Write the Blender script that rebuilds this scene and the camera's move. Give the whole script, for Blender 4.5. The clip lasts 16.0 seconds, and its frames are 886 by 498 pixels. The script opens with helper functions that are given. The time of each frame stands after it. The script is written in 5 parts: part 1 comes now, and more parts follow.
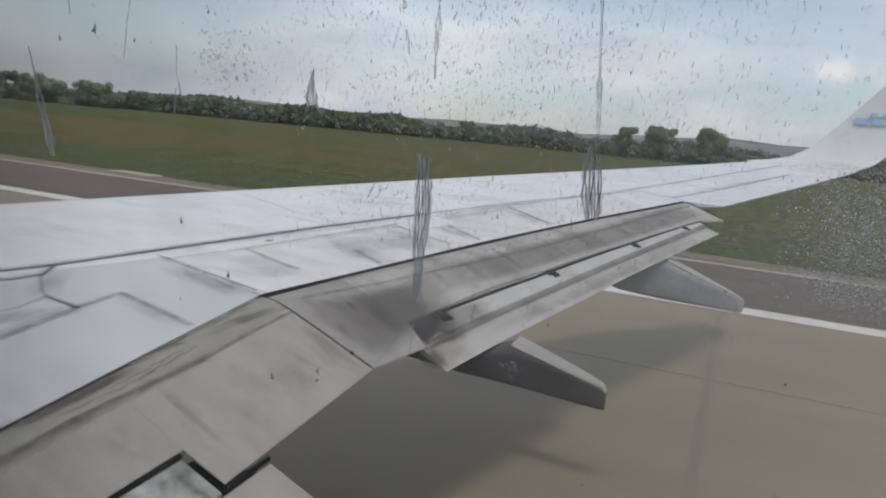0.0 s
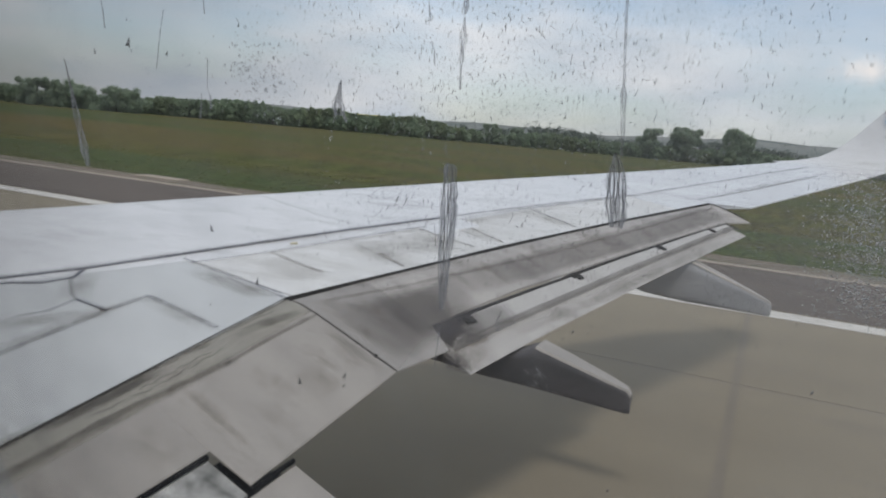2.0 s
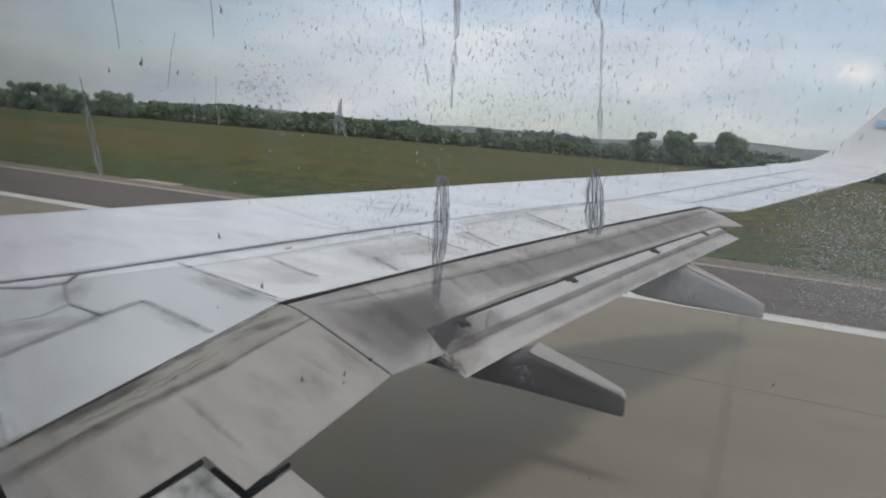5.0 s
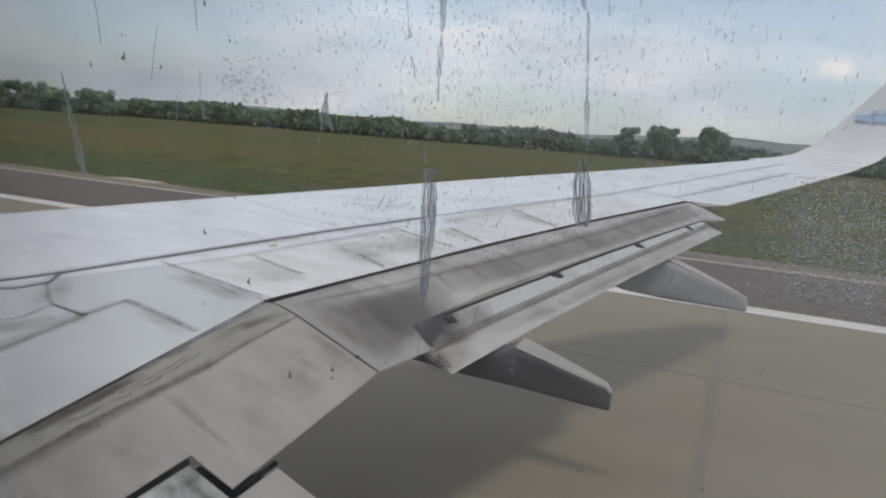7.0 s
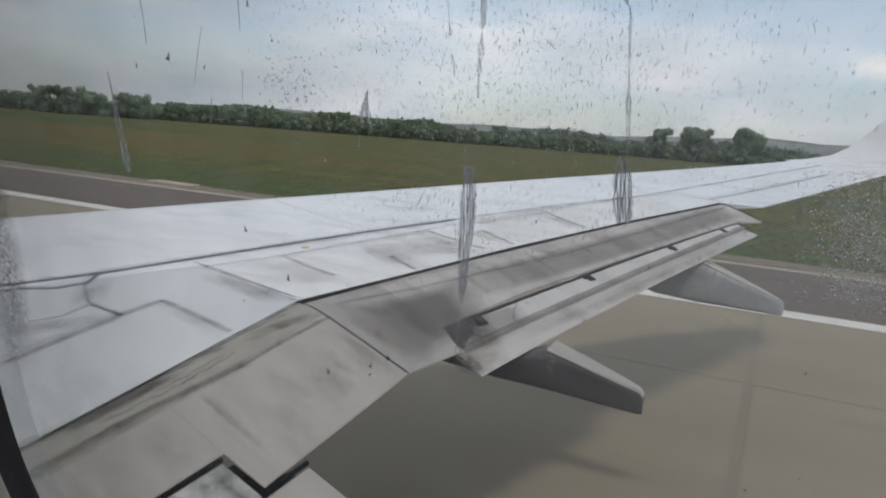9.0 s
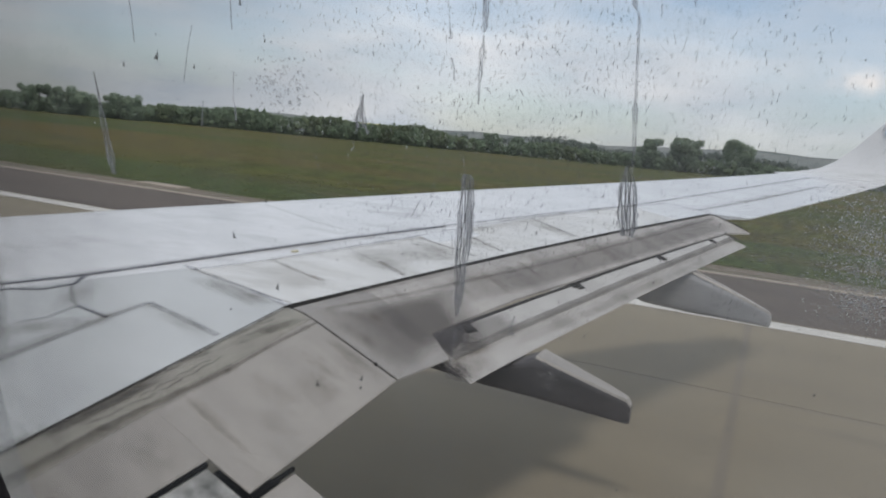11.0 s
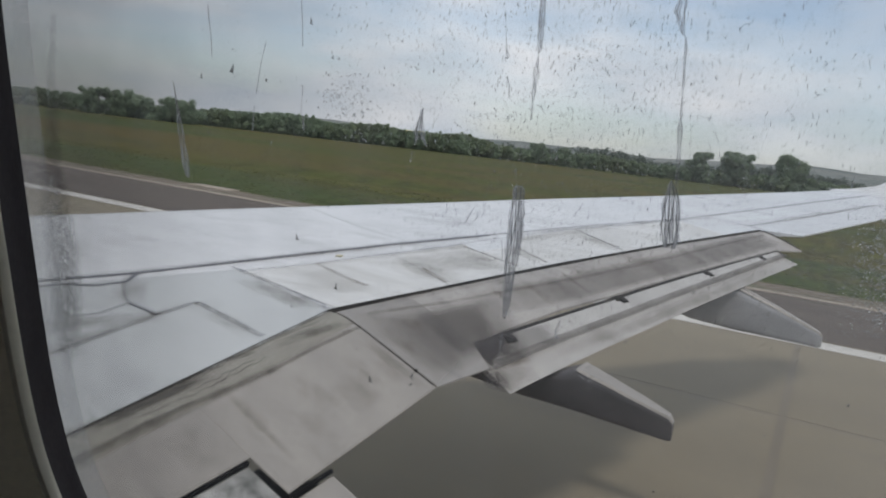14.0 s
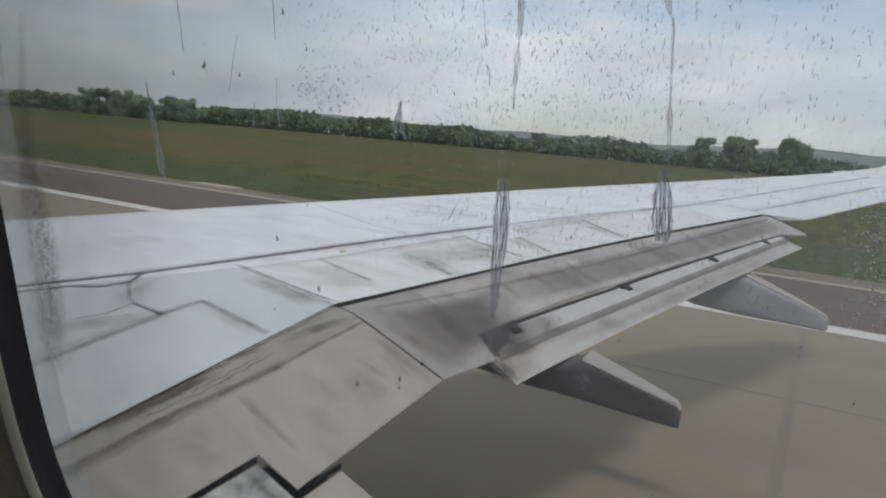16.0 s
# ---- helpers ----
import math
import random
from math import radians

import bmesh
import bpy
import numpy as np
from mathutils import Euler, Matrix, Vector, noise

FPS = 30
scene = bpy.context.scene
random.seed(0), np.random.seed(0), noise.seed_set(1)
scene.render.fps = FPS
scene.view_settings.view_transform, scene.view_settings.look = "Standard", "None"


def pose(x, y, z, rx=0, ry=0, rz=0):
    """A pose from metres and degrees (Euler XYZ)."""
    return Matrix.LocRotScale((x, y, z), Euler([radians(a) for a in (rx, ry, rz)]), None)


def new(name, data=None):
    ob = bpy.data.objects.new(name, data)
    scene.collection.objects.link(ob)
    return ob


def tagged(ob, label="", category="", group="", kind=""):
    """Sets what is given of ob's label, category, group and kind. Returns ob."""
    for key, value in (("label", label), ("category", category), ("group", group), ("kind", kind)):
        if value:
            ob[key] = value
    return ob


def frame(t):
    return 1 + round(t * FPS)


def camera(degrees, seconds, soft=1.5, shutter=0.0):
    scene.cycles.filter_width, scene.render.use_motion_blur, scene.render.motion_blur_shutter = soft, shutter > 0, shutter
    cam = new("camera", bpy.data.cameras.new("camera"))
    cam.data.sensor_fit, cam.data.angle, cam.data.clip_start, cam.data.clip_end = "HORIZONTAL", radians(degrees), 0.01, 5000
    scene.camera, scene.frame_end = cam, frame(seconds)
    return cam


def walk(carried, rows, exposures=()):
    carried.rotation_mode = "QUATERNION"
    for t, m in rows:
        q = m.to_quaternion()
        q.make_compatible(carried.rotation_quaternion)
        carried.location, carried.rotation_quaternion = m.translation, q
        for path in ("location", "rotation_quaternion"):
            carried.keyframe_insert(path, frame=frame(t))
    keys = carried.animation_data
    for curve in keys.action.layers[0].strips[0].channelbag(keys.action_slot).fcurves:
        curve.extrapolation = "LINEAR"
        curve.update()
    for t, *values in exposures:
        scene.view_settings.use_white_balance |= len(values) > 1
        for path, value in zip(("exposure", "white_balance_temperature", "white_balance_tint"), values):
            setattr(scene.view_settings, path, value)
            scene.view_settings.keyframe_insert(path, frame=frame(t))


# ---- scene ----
# Rainy cabin window of a rolling airliner: x runs aft, y outboard, z up; the eye stands 4 m over the runway.
EYE_Z = 4.0
cam = camera(62.18, 16.0, soft=2.0)
PATH = [  # seconds, x, y, z from the eye's mean place, pitch, roll, yaw
    (0, -0.0032, 0.0202, 0.0018, -8.989, -5.491, 22.583),
    (0.5, -0.0032, 0.0199, 0.0022, -9.014, -5.366, 22.815),
    (1, -0.0026, 0.0174, 0.0031, -9.048, -5.123, 23.252),
    (1.5, -0.0029, 0.0179, 0.0021, -9.028, -5.390, 23.880),
    (2, -0.0030, 0.0181, 0.0033, -8.936, -5.096, 24.370),
    (2.5, -0.0015, 0.0137, 0.0035, -8.961, -5.231, 24.890),
    (3, -0.0017, 0.0088, 0.0045, -9.012, -4.940, 25.386),
    (3.5, -0.0047, 0.0068, 0.0032, -9.140, -4.728, 26.104),
    (4, -0.0046, 0.0021, 0.0033, -8.879, -4.763, 26.467),
    (4.5, 0.0030, 0.0055, 0.0062, -8.714, -5.133, 25.753),
    (4.7, 0.0029, 0.0055, 0.0061, -8.570, -5.097, 24.560),
    (6.8, 0.0023, 0.0056, 0.0052, -8.687, -4.717, 22.739),
    (7, 0.0022, 0.0056, 0.0051, -8.783, -4.681, 22.716),
    (7.5, 0.0029, 0.0092, 0.0050, -8.932, -4.494, 23.642),
    (8, 0.0005, 0.0005, 0.0043, -8.998, -4.564, 24.353),
    (8.5, 0.0018, 0.0029, 0.0037, -8.903, -4.315, 24.855),
    (8.7, 0.0014, 0.0034, 0.0037, -8.891, -4.405, 25.061),
    (10.8, -0.0034, 0.0091, 0.0036, -8.154, -5.349, 24.479),
    (11, -0.0038, 0.0096, 0.0036, -8.252, -5.439, 24.425),
    (11.5, -0.0006, 0.0091, 0.0042, -8.076, -5.946, 25.020),
    (12, -0.0026, 0.0118, 0.0036, -8.369, -5.958, 25.475),
    (12.5, -0.0021, 0.0113, 0.0028, -8.591, -6.457, 26.433),
    (13, -0.0021, 0.0023, 0.0033, -8.630, -6.836, 27.114),
    (13.5, -0.0024, -0.0037, 0.0033, -8.281, -7.093, 27.732),
    (14, -0.0008, -0.0020, 0.0043, -7.967, -6.588, 27.992),
    (14.5, -0.0011, 0.0019, 0.0036, -7.751, -6.985, 28.127),
    (15, -0.0002, 0.0077, 0.0045, -7.919, -6.383, 28.171),
    (15.5, -0.0010, 0.0085, 0.0039, -8.160, -6.395, 28.250),
    (16, -0.0003, 0.0084, 0.0051, -8.580, -5.137, 28.090),
]
walk(cam, [(t, pose(x, y, EYE_Z + z, 90 + pitch, roll, yaw)) for t, x, y, z, pitch, roll, yaw in PATH],
     exposures=[(0, 0.0, 6500, 10), (12.5, 0.0, 6500, 10), (14.5, -0.05, 6500, 10), (16, -0.05, 6500, 10)])

import itertools
# ---------------------------------------------------------------- light
SUN_DIR = Vector((-0.53, 0.32, -1.0)).normalized()      # the way the light travels
SUN_ELEV = math.asin(-SUN_DIR.z)
SUN_AZ = math.atan2(-SUN_DIR.x, -SUN_DIR.y)


CUMULUS = (0.078, 0.990, 0.114)                   # where the one bright cloud stands


def make_world():
    world = bpy.data.worlds.new("overcast_sky")
    world.use_nodes = True
    scene.world = world
    nt = world.node_tree
    nt.nodes.clear()
    N, L = nt.nodes.new, nt.links.new
    sky = N("ShaderNodeTexSky")
    sky.sky_type = "NISHITA"
    sky.sun_disc = False
    sky.sun_elevation = SUN_ELEV
    sky.sun_rotation = SUN_AZ
    scale = N("ShaderNodeVectorMath")
    scale.operation = "SCALE"
    scale.inputs["Scale"].default_value = 0.115
    L(sky.outputs[0], scale.inputs[0])
    co = N("ShaderNodeTexCoord")
    mp = N("ShaderNodeMapping")
    mp.inputs["Scale"].default_value = (1.6, 1.6, 6.5)
    mp.inputs["Location"].default_value = (0.35, 0.2, 0.1)
    L(co.outputs["Generated"], mp.inputs[0])
    n1 = N("ShaderNodeTexNoise")
    n1.inputs["Scale"].default_value = 1.7
    n1.inputs["Detail"].default_value = 6
    n1.inputs["Roughness"].default_value = 0.52
    L(mp.outputs[0], n1.inputs["Vector"])
    cover = N("ShaderNodeMapRange")
    cover.inputs[1].default_value, cover.inputs[2].default_value = 0.36, 0.60
    cover.inputs[3].default_value, cover.inputs[4].default_value = 0.35, 1.0
    L(n1.outputs[0], cover.inputs[0])
    n2 = N("ShaderNodeTexNoise")
    n2.inputs["Scale"].default_value = 3.1
    n2.inputs["Detail"].default_value = 5
    L(mp.outputs[0], n2.inputs["Vector"])
    ramp = N("ShaderNodeValToRGB")
    ramp.color_ramp.elements[0].position, ramp.color_ramp.elements[0].color = 0.30, (0.465, 0.525, 0.595, 1)
    ramp.color_ramp.elements[1].position, ramp.color_ramp.elements[1].color = 0.72, (0.735, 0.742, 0.76, 1)
    L(n2.outputs[0], ramp.inputs[0])
    ahead = N("ShaderNodeSeparateXYZ")            # the cloud bank is thicker ahead of the aircraft
    L(co.outputs["Generated"], ahead.inputs[0])
    thick = N("ShaderNodeMapRange")
    thick.interpolation_type = "SMOOTHSTEP"
    for k, val in zip((1, 2, 3, 4), (-0.82, -0.42, 0.62, 1.13)):
        thick.inputs[k].default_value = val
    L(ahead.outputs[0], thick.inputs[0])
    opening = 1.0                                  # a strip of bluer sky between two cloud layers
    for lo, hi in ((0.135, 0.185), (0.34, 0.26)):
        edge = N("ShaderNodeMapRange")
        edge.interpolation_type = "SMOOTHSTEP"
        for k, val in zip((1, 2, 3, 4), (min(lo, hi), max(lo, hi), float(lo > hi), float(lo < hi))):
            edge.inputs[k].default_value = val
        L(ahead.outputs[2], edge.inputs[0])
        both = N("ShaderNodeMath")
        both.operation = "MULTIPLY"
        both.inputs[0].default_value = 1.0
        if opening != 1.0:
            L(opening, both.inputs[0])
        L(edge.outputs[0], both.inputs[1])
        opening = both.outputs[0]
    rest = N("ShaderNodeMath")
    rest.operation, rest.use_clamp = "MULTIPLY_ADD", True
    rest.inputs[1].default_value = -0.10
    L(opening, rest.inputs[0]), L(cover.outputs[0], rest.inputs[2])
    mix = N("ShaderNodeMix")
    mix.data_type = "RGBA"
    L(rest.outputs[0], mix.inputs["Factor"])
    L(scale.outputs[0], mix.inputs["A"])
    L(ramp.outputs[0], mix.inputs["B"])
    bg = N("ShaderNodeBackground")
    bg.inputs["Strength"].default_value = 1.02
    dim = N("ShaderNodeVectorMath")
    dim.operation = "SCALE"
    off = N("ShaderNodeVectorMath")               # a sunlit cumulus far off
    off.operation = "SUBTRACT"
    off.inputs[1].default_value = CUMULUS
    L(co.outputs["Generated"], off.inputs[0])
    wide = N("ShaderNodeVectorMath")
    wide.operation = "MULTIPLY"
    wide.inputs[1].default_value = (0.72, 1.0, 1.9)
    L(off.outputs[0], wide.inputs[0])
    far = N("ShaderNodeVectorMath")
    far.operation = "LENGTH"
    L(wide.outputs[0], far.inputs[0])
    n3 = N("ShaderNodeTexNoise")
    n3.inputs["Scale"].default_value, n3.inputs["Detail"].default_value = 22.0, 5
    L(co.outputs["Generated"], n3.inputs["Vector"])
    puff = N("ShaderNodeMath")
    puff.operation = "MULTIPLY_ADD"
    puff.inputs[1].default_value = 0.11
    L(n3.outputs[0], puff.inputs[0]), L(far.outputs["Value"], puff.inputs[2])
    body = N("ShaderNodeMapRange")
    body.interpolation_type = "SMOOTHSTEP"
    for k, val in zip((1, 2, 3, 4), (0.05, 0.10, 0.7, 0.0)):
        body.inputs[k].default_value = val
    L(puff.outputs[0], body.inputs[0])
    lit = N("ShaderNodeMix")
    lit.data_type = "RGBA"
    lit.inputs["B"].default_value = (0.95, 0.86, 0.80, 1)
    L(body.outputs[0], lit.inputs["Factor"]), L(mix.outputs["Result"], lit.inputs["A"])
    L(lit.outputs["Result"], dim.inputs[0])
    L(thick.outputs[0], dim.inputs["Scale"])
    low = N("ShaderNodeMapRange")                 # a little murk towards the horizon
    low.interpolation_type = "SMOOTHSTEP"
    for k, val in zip((1, 2, 3, 4), (0.02, 0.17, 0.90, 1.03)):
        low.inputs[k].default_value = val
    L(ahead.outputs[2], low.inputs[0])
    murk = N("ShaderNodeVectorMath")
    murk.operation = "SCALE"
    L(dim.outputs[0], murk.inputs[0]), L(low.outputs[0], murk.inputs["Scale"])
    L(murk.outputs[0], bg.inputs["Color"])
    out = N("ShaderNodeOutputWorld")
    L(bg.outputs[0], out.inputs[0])


make_world()
sun = new("sun", bpy.data.lights.new("sun", "SUN"))
sun.data.energy, sun.data.angle, sun.data.color = 1.10, radians(6.0), (1.0, 0.92, 0.81)
sun.rotation_mode = "QUATERNION"
sun.rotation_quaternion = SUN_DIR.to_track_quat("-Z", "Y")

# ---------------------------------------------------------------- materials


def material(name, base, base2=None, rough=0.5, metal=0.0, scale=3.0, stretch=(1, 1, 1), turn=0.0, fine=40.0, fine_amount=0.25, bump=0.0, contrast=(0.35, 0.65), detail=6,
             third=None, third_scale=1.0, third_range=(0.55, 0.7), rand=0.0, spec=0.5, grain=None):
    """A surface with a broad and a fine variation of colour at real size, and a fine relief."""
    m = bpy.data.materials.new(name)
    m.use_nodes = True
    nt = m.node_tree
    N, L = nt.nodes.new, nt.links.new
    b = nt.nodes["Principled BSDF"]
    b.inputs["Roughness"].default_value, b.inputs["Metallic"].default_value = rough, metal
    b.inputs["Specular IOR Level"].default_value = spec
    geo = N("ShaderNodeNewGeometry")
    mp = N("ShaderNodeMapping")
    mp.inputs["Scale"].default_value = stretch
    mp.inputs["Rotation"].default_value = (0, 0, radians(turn))
    L(geo.outputs["Position"], mp.inputs[0])

    def tex(sc, det=6.0):
        t = N("ShaderNodeTexNoise")
        t.inputs["Scale"].default_value, t.inputs["Detail"].default_value = sc, det
        L(mp.outputs[0], t.inputs["Vector"])
        return t.outputs[0]

    def ranged(src, lo, hi, a=0.0, z=1.0):
        r = N("ShaderNodeMapRange")
        for k, val in zip((1, 2, 3, 4), (lo, hi, a, z)):
            r.inputs[k].default_value = val
        L(src, r.inputs[0])
        return r.outputs[0]

    def blend(kind, fac, a, z):
        x = N("ShaderNodeMix")
        x.data_type, x.blend_type = "RGBA", kind
        for key, val in (("Factor", fac), ("A", a), ("B", z)):
            if isinstance(val, (tuple, float)):
                x.inputs[key].default_value = (*val, 1) if isinstance(val, tuple) else val
            else:
                L(val, x.inputs[key])
        return x.outputs["Result"]

    col = blend("MIX", ranged(tex(scale, detail), *contrast), base, base2 or tuple(c * 0.8 for c in base))
    if third:
        col = blend("MIX", ranged(tex(third_scale, 4), *third_range), col, third)
    if grain:
        mp = N("ShaderNodeMapping")
        mp.inputs["Scale"].default_value = grain
        L(geo.outputs["Position"], mp.inputs[0])
    f = tex(fine, 4)
    g = N("ShaderNodeCombineColor")
    val = ranged(f, 0.25, 0.75, 1 - fine_amount, 1 + fine_amount)
    for i in range(3):
        L(val, g.inputs[i])
    col = blend("MULTIPLY", 1.0, col, g.outputs[0])
    if rand:
        oi = N("ShaderNodeObjectInfo")
        g2 = N("ShaderNodeCombineColor")
        v2 = ranged(oi.outputs["Random"], 0, 1, 1 - rand, 1 + rand)
        for i in range(3):
            L(v2, g2.inputs[i])
        col = blend("MULTIPLY", 1.0, col, g2.outputs[0])
    L(col, b.inputs["Base Color"])
    if bump:
        bp = N("ShaderNodeBump")
        bp.inputs["Strength"].default_value, bp.inputs["Distance"].default_value = 0.4, bump
        L(f, bp.inputs["Height"])
        L(bp.outputs[0], b.inputs["Normal"])
    return m


def leaf_material(name, a, b, **kw):
    """Leaves that let part of the light through."""
    m = material(name, a, b, 0.8, spec=0.1, **kw)
    nt = m.node_tree
    p = nt.nodes["Principled BSDF"]
    tr, mx = nt.nodes.new("ShaderNodeBsdfTranslucent"), nt.nodes.new("ShaderNodeMixShader")
    mx.inputs[0].default_value = 0.55
    nt.links.new(p.inputs["Base Color"].links[0].from_socket, tr.inputs["Color"])
    nt.links.new(p.outputs[0], mx.inputs[1])
    nt.links.new(tr.outputs[0], mx.inputs[2])
    nt.links.new(mx.outputs[0], nt.nodes["Material Output"].inputs[0])
    return m


M = {}
M["white"] = material("white_wing_paint", (0.73, 0.738, 0.744), (0.66, 0.667, 0.674), 0.26, scale=0.9, stretch=(0.6, 1.6, 1), fine=7, fine_amount=0.05, third=(0.47, 0.47, 0.465), third_scale=1.7, third_range=(0.54, 0.85))
# wing white darkened and blued to carry the hull's shade inboard
M["white_inner"] = material("hull_shaded_wing_paint", (0.545, 0.562, 0.560), (0.495, 0.51, 0.51), 0.3, scale=1.1, stretch=(0.8, 1.4, 1), fine=8, fine_amount=0.05, third=(0.45, 0.46, 0.465), third_scale=2.0, third_range=(0.58, 0.88))
M["spoiler"] = material("spoiler_paint", (0.69, 0.693, 0.685), (0.60, 0.60, 0.583), 0.4, scale=1.6, stretch=(0.5, 2.2, 1), turn=-18, fine=9, fine_amount=0.06, third=(0.43, 0.425, 0.40), third_scale=2.4, third_range=(0.50, 0.80))
M["flap"] = material("grey_flap_paint", (0.39, 0.371, 0.35), (0.305, 0.29, 0.272), 0.45, scale=1.3, stretch=(0.6, 2.0, 1), turn=-20, fine=14, fine_amount=0.08, third=(0.25, 0.236, 0.224), third_scale=2.6, third_range=(0.54, 0.74))
M["flap_clean"] = material("pale_flap_paint", (0.326, 0.304, 0.275), (0.272, 0.253, 0.230), 0.45, scale=1.4, stretch=(0.7, 1.8, 1), fine=44, fine_amount=0.10, detail=9, third=(0.245, 0.229, 0.205), third_scale=5.0, third_range=(0.54, 0.80))
M["flap_stained"] = material("oil_stained_flap", (0.280, 0.268, 0.226), (0.218, 0.206, 0.176), 0.5, scale=4.0, stretch=(2.6, 0.8, 1), fine=30, fine_amount=0.10, contrast=(0.36, 0.68), detail=5, third=(0.225, 0.207, 0.180), third_scale=3.0, third_range=(0.50, 0.74))
M["bridge"] = material("heat_stained_flap", (0.298, 0.284, 0.266), (0.232, 0.220, 0.207), 0.45, scale=1.7, stretch=(0.5, 1.8, 1), turn=-25, fine=14, fine_amount=0.1, third=(0.20, 0.188, 0.186), third_scale=3.0, third_range=(0.52, 0.75))
M["bare"] = material("worn_bare_metal", (0.46, 0.455, 0.43), (0.10, 0.10, 0.09), 0.42, metal=0.3, scale=6, fine=22, fine_amount=0.2)
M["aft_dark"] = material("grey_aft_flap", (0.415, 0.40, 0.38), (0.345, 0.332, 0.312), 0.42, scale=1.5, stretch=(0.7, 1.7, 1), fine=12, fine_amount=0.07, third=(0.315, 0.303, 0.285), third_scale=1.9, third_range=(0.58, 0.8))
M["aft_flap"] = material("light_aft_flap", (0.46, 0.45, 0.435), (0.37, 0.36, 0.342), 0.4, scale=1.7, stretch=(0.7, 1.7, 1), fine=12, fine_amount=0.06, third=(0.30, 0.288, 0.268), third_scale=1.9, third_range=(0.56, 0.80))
M["fairing"] = material("fairing_paint", (0.42, 0.422, 0.43), (0.335, 0.338, 0.345), 0.4, scale=2.2, fine=16, fine_amount=0.08)
# sooty paint, darkened further for the wing's shade on the fairing's sides
M["soot_shade"] = material("sooty_shaded_fairing", (0.086, 0.077, 0.078), (0.050, 0.046, 0.047), 0.5, scale=3, stretch=(0.5, 1, 2), fine=20, fine_amount=0.15)
M["seal"] = material("dark_sealant", (0.115, 0.125, 0.15), (0.20, 0.205, 0.225), 0.7, scale=5, fine=40)
M["grime"] = material("grey_sealant", (0.27, 0.28, 0.30), (0.42, 0.42, 0.43), 0.7, scale=3, fine=20)
# blacks that paint the shade inside gaps; the first also colours hinges and roller
M["black"] = material("hinge_black_and_gap_shade", (0.02, 0.02, 0.02), (0.035, 0.033, 0.03), 0.8, scale=5, fine=30, spec=0.1)
M["gap_shade"] = material("gap_shade_black", (0.006, 0.006, 0.007), (0.010, 0.010, 0.010), 0.9, scale=5, fine=30, spec=0.02)
M["blue"] = material("blue_livery", (0.30, 0.47, 0.67), (0.38, 0.53, 0.70), 0.35, scale=3, fine=30, fine_amount=0.05)
M["yellow"] = material("yellow_mark", (0.55, 0.50, 0.27), (0.42, 0.38, 0.26), 0.5, scale=30, fine=30)
M["fuselage"] = material("fuselage_paint", (0.76, 0.77, 0.78), (0.70, 0.71, 0.73), 0.35, scale=0.5, fine=5, fine_amount=0.04)
M["lining"] = material("cabin_lining", (0.82, 0.75, 0.58), (0.77, 0.70, 0.55), 0.55, scale=8, fine=300, fine_amount=0.06, bump=0.0004)
M["rim"] = material("window_rim", (0.80, 0.76, 0.62), (0.74, 0.70, 0.58), 0.4, scale=20, fine=300, fine_amount=0.04)
M["gasket"] = material("black_rubber", (0.026, 0.022, 0.024), (0.036, 0.031, 0.033), 0.8, scale=30, fine=400, fine_amount=0.2, spec=0.15)
M["concrete"] = material("runway_concrete", (0.251, 0.221, 0.163), (0.226, 0.198, 0.147), 0.85, scale=0.35, stretch=(0.25, 1.2, 1), fine=6, fine_amount=0.06, third=(0.19, 0.165, 0.13), third_scale=0.5, third_range=(0.58, 0.85), rand=0.012, spec=0.3)
M["joint"] = material("joint_filler", (0.212, 0.185, 0.144), (0.20, 0.174, 0.136), 0.9, scale=0.5, fine=3, fine_amount=0.06)
M["asphalt"] = material("shoulder_asphalt", (0.137, 0.117, 0.101), (0.110, 0.094, 0.082), 0.9, scale=0.3, stretch=(0.2, 1.5, 1), fine=4, fine_amount=0.1, third=(0.165, 0.14, 0.122), third_scale=0.4, third_range=(0.55, 0.8), spec=0.2)
M["line"] = material("white_line_paint", (0.63, 0.615, 0.57), (0.52, 0.50, 0.46), 0.7, scale=1.1, fine=7, fine_amount=0.1)
M["strip"] = material("pale_concrete_edging", (0.36, 0.31, 0.25), (0.29, 0.25, 0.20), 0.9, scale=0.7, fine=6, fine_amount=0.12)
M["soil"] = material("bare_verge_soil", (0.19, 0.155, 0.118), (0.145, 0.12, 0.09), 0.95, scale=0.4, fine=3, fine_amount=0.2, third=(0.09, 0.10, 0.05), third_scale=0.6, third_range=(0.5, 0.7))
M["bark"] = material("tree_bark", (0.09, 0.075, 0.06), (0.06, 0.05, 0.04), 0.9, scale=1.5, fine=8)
# tree and hedge leaves are lightened, with distance haze in the colour
M["leaf"] = leaf_material("hazy_broad_leaves", (0.275, 0.345, 0.24), (0.24, 0.30, 0.21), scale=0.35, fine=1.3, fine_amount=0.2)
M["leaf_far"] = leaf_material("hazy_wood_leaves", (0.235, 0.305, 0.195), (0.205, 0.265, 0.172), scale=0.05, fine=0.9, fine_amount=0.2, third=(0.19, 0.225, 0.115), third_scale=0.03, third_range=(0.5, 0.7))
# haze over the distant wood is mixed into this greyer leaf colour
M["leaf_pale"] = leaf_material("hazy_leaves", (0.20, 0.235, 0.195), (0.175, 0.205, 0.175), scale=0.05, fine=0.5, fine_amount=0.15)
M["house"] = material("house_render", (0.33, 0.325, 0.31), (0.28, 0.275, 0.265), 0.8, scale=0.3, fine=2, fine_amount=0.06)
M["roof"] = material("roof_tiles", (0.17, 0.12, 0.10), (0.13, 0.10, 0.09), 0.8, scale=0.5, fine=4)
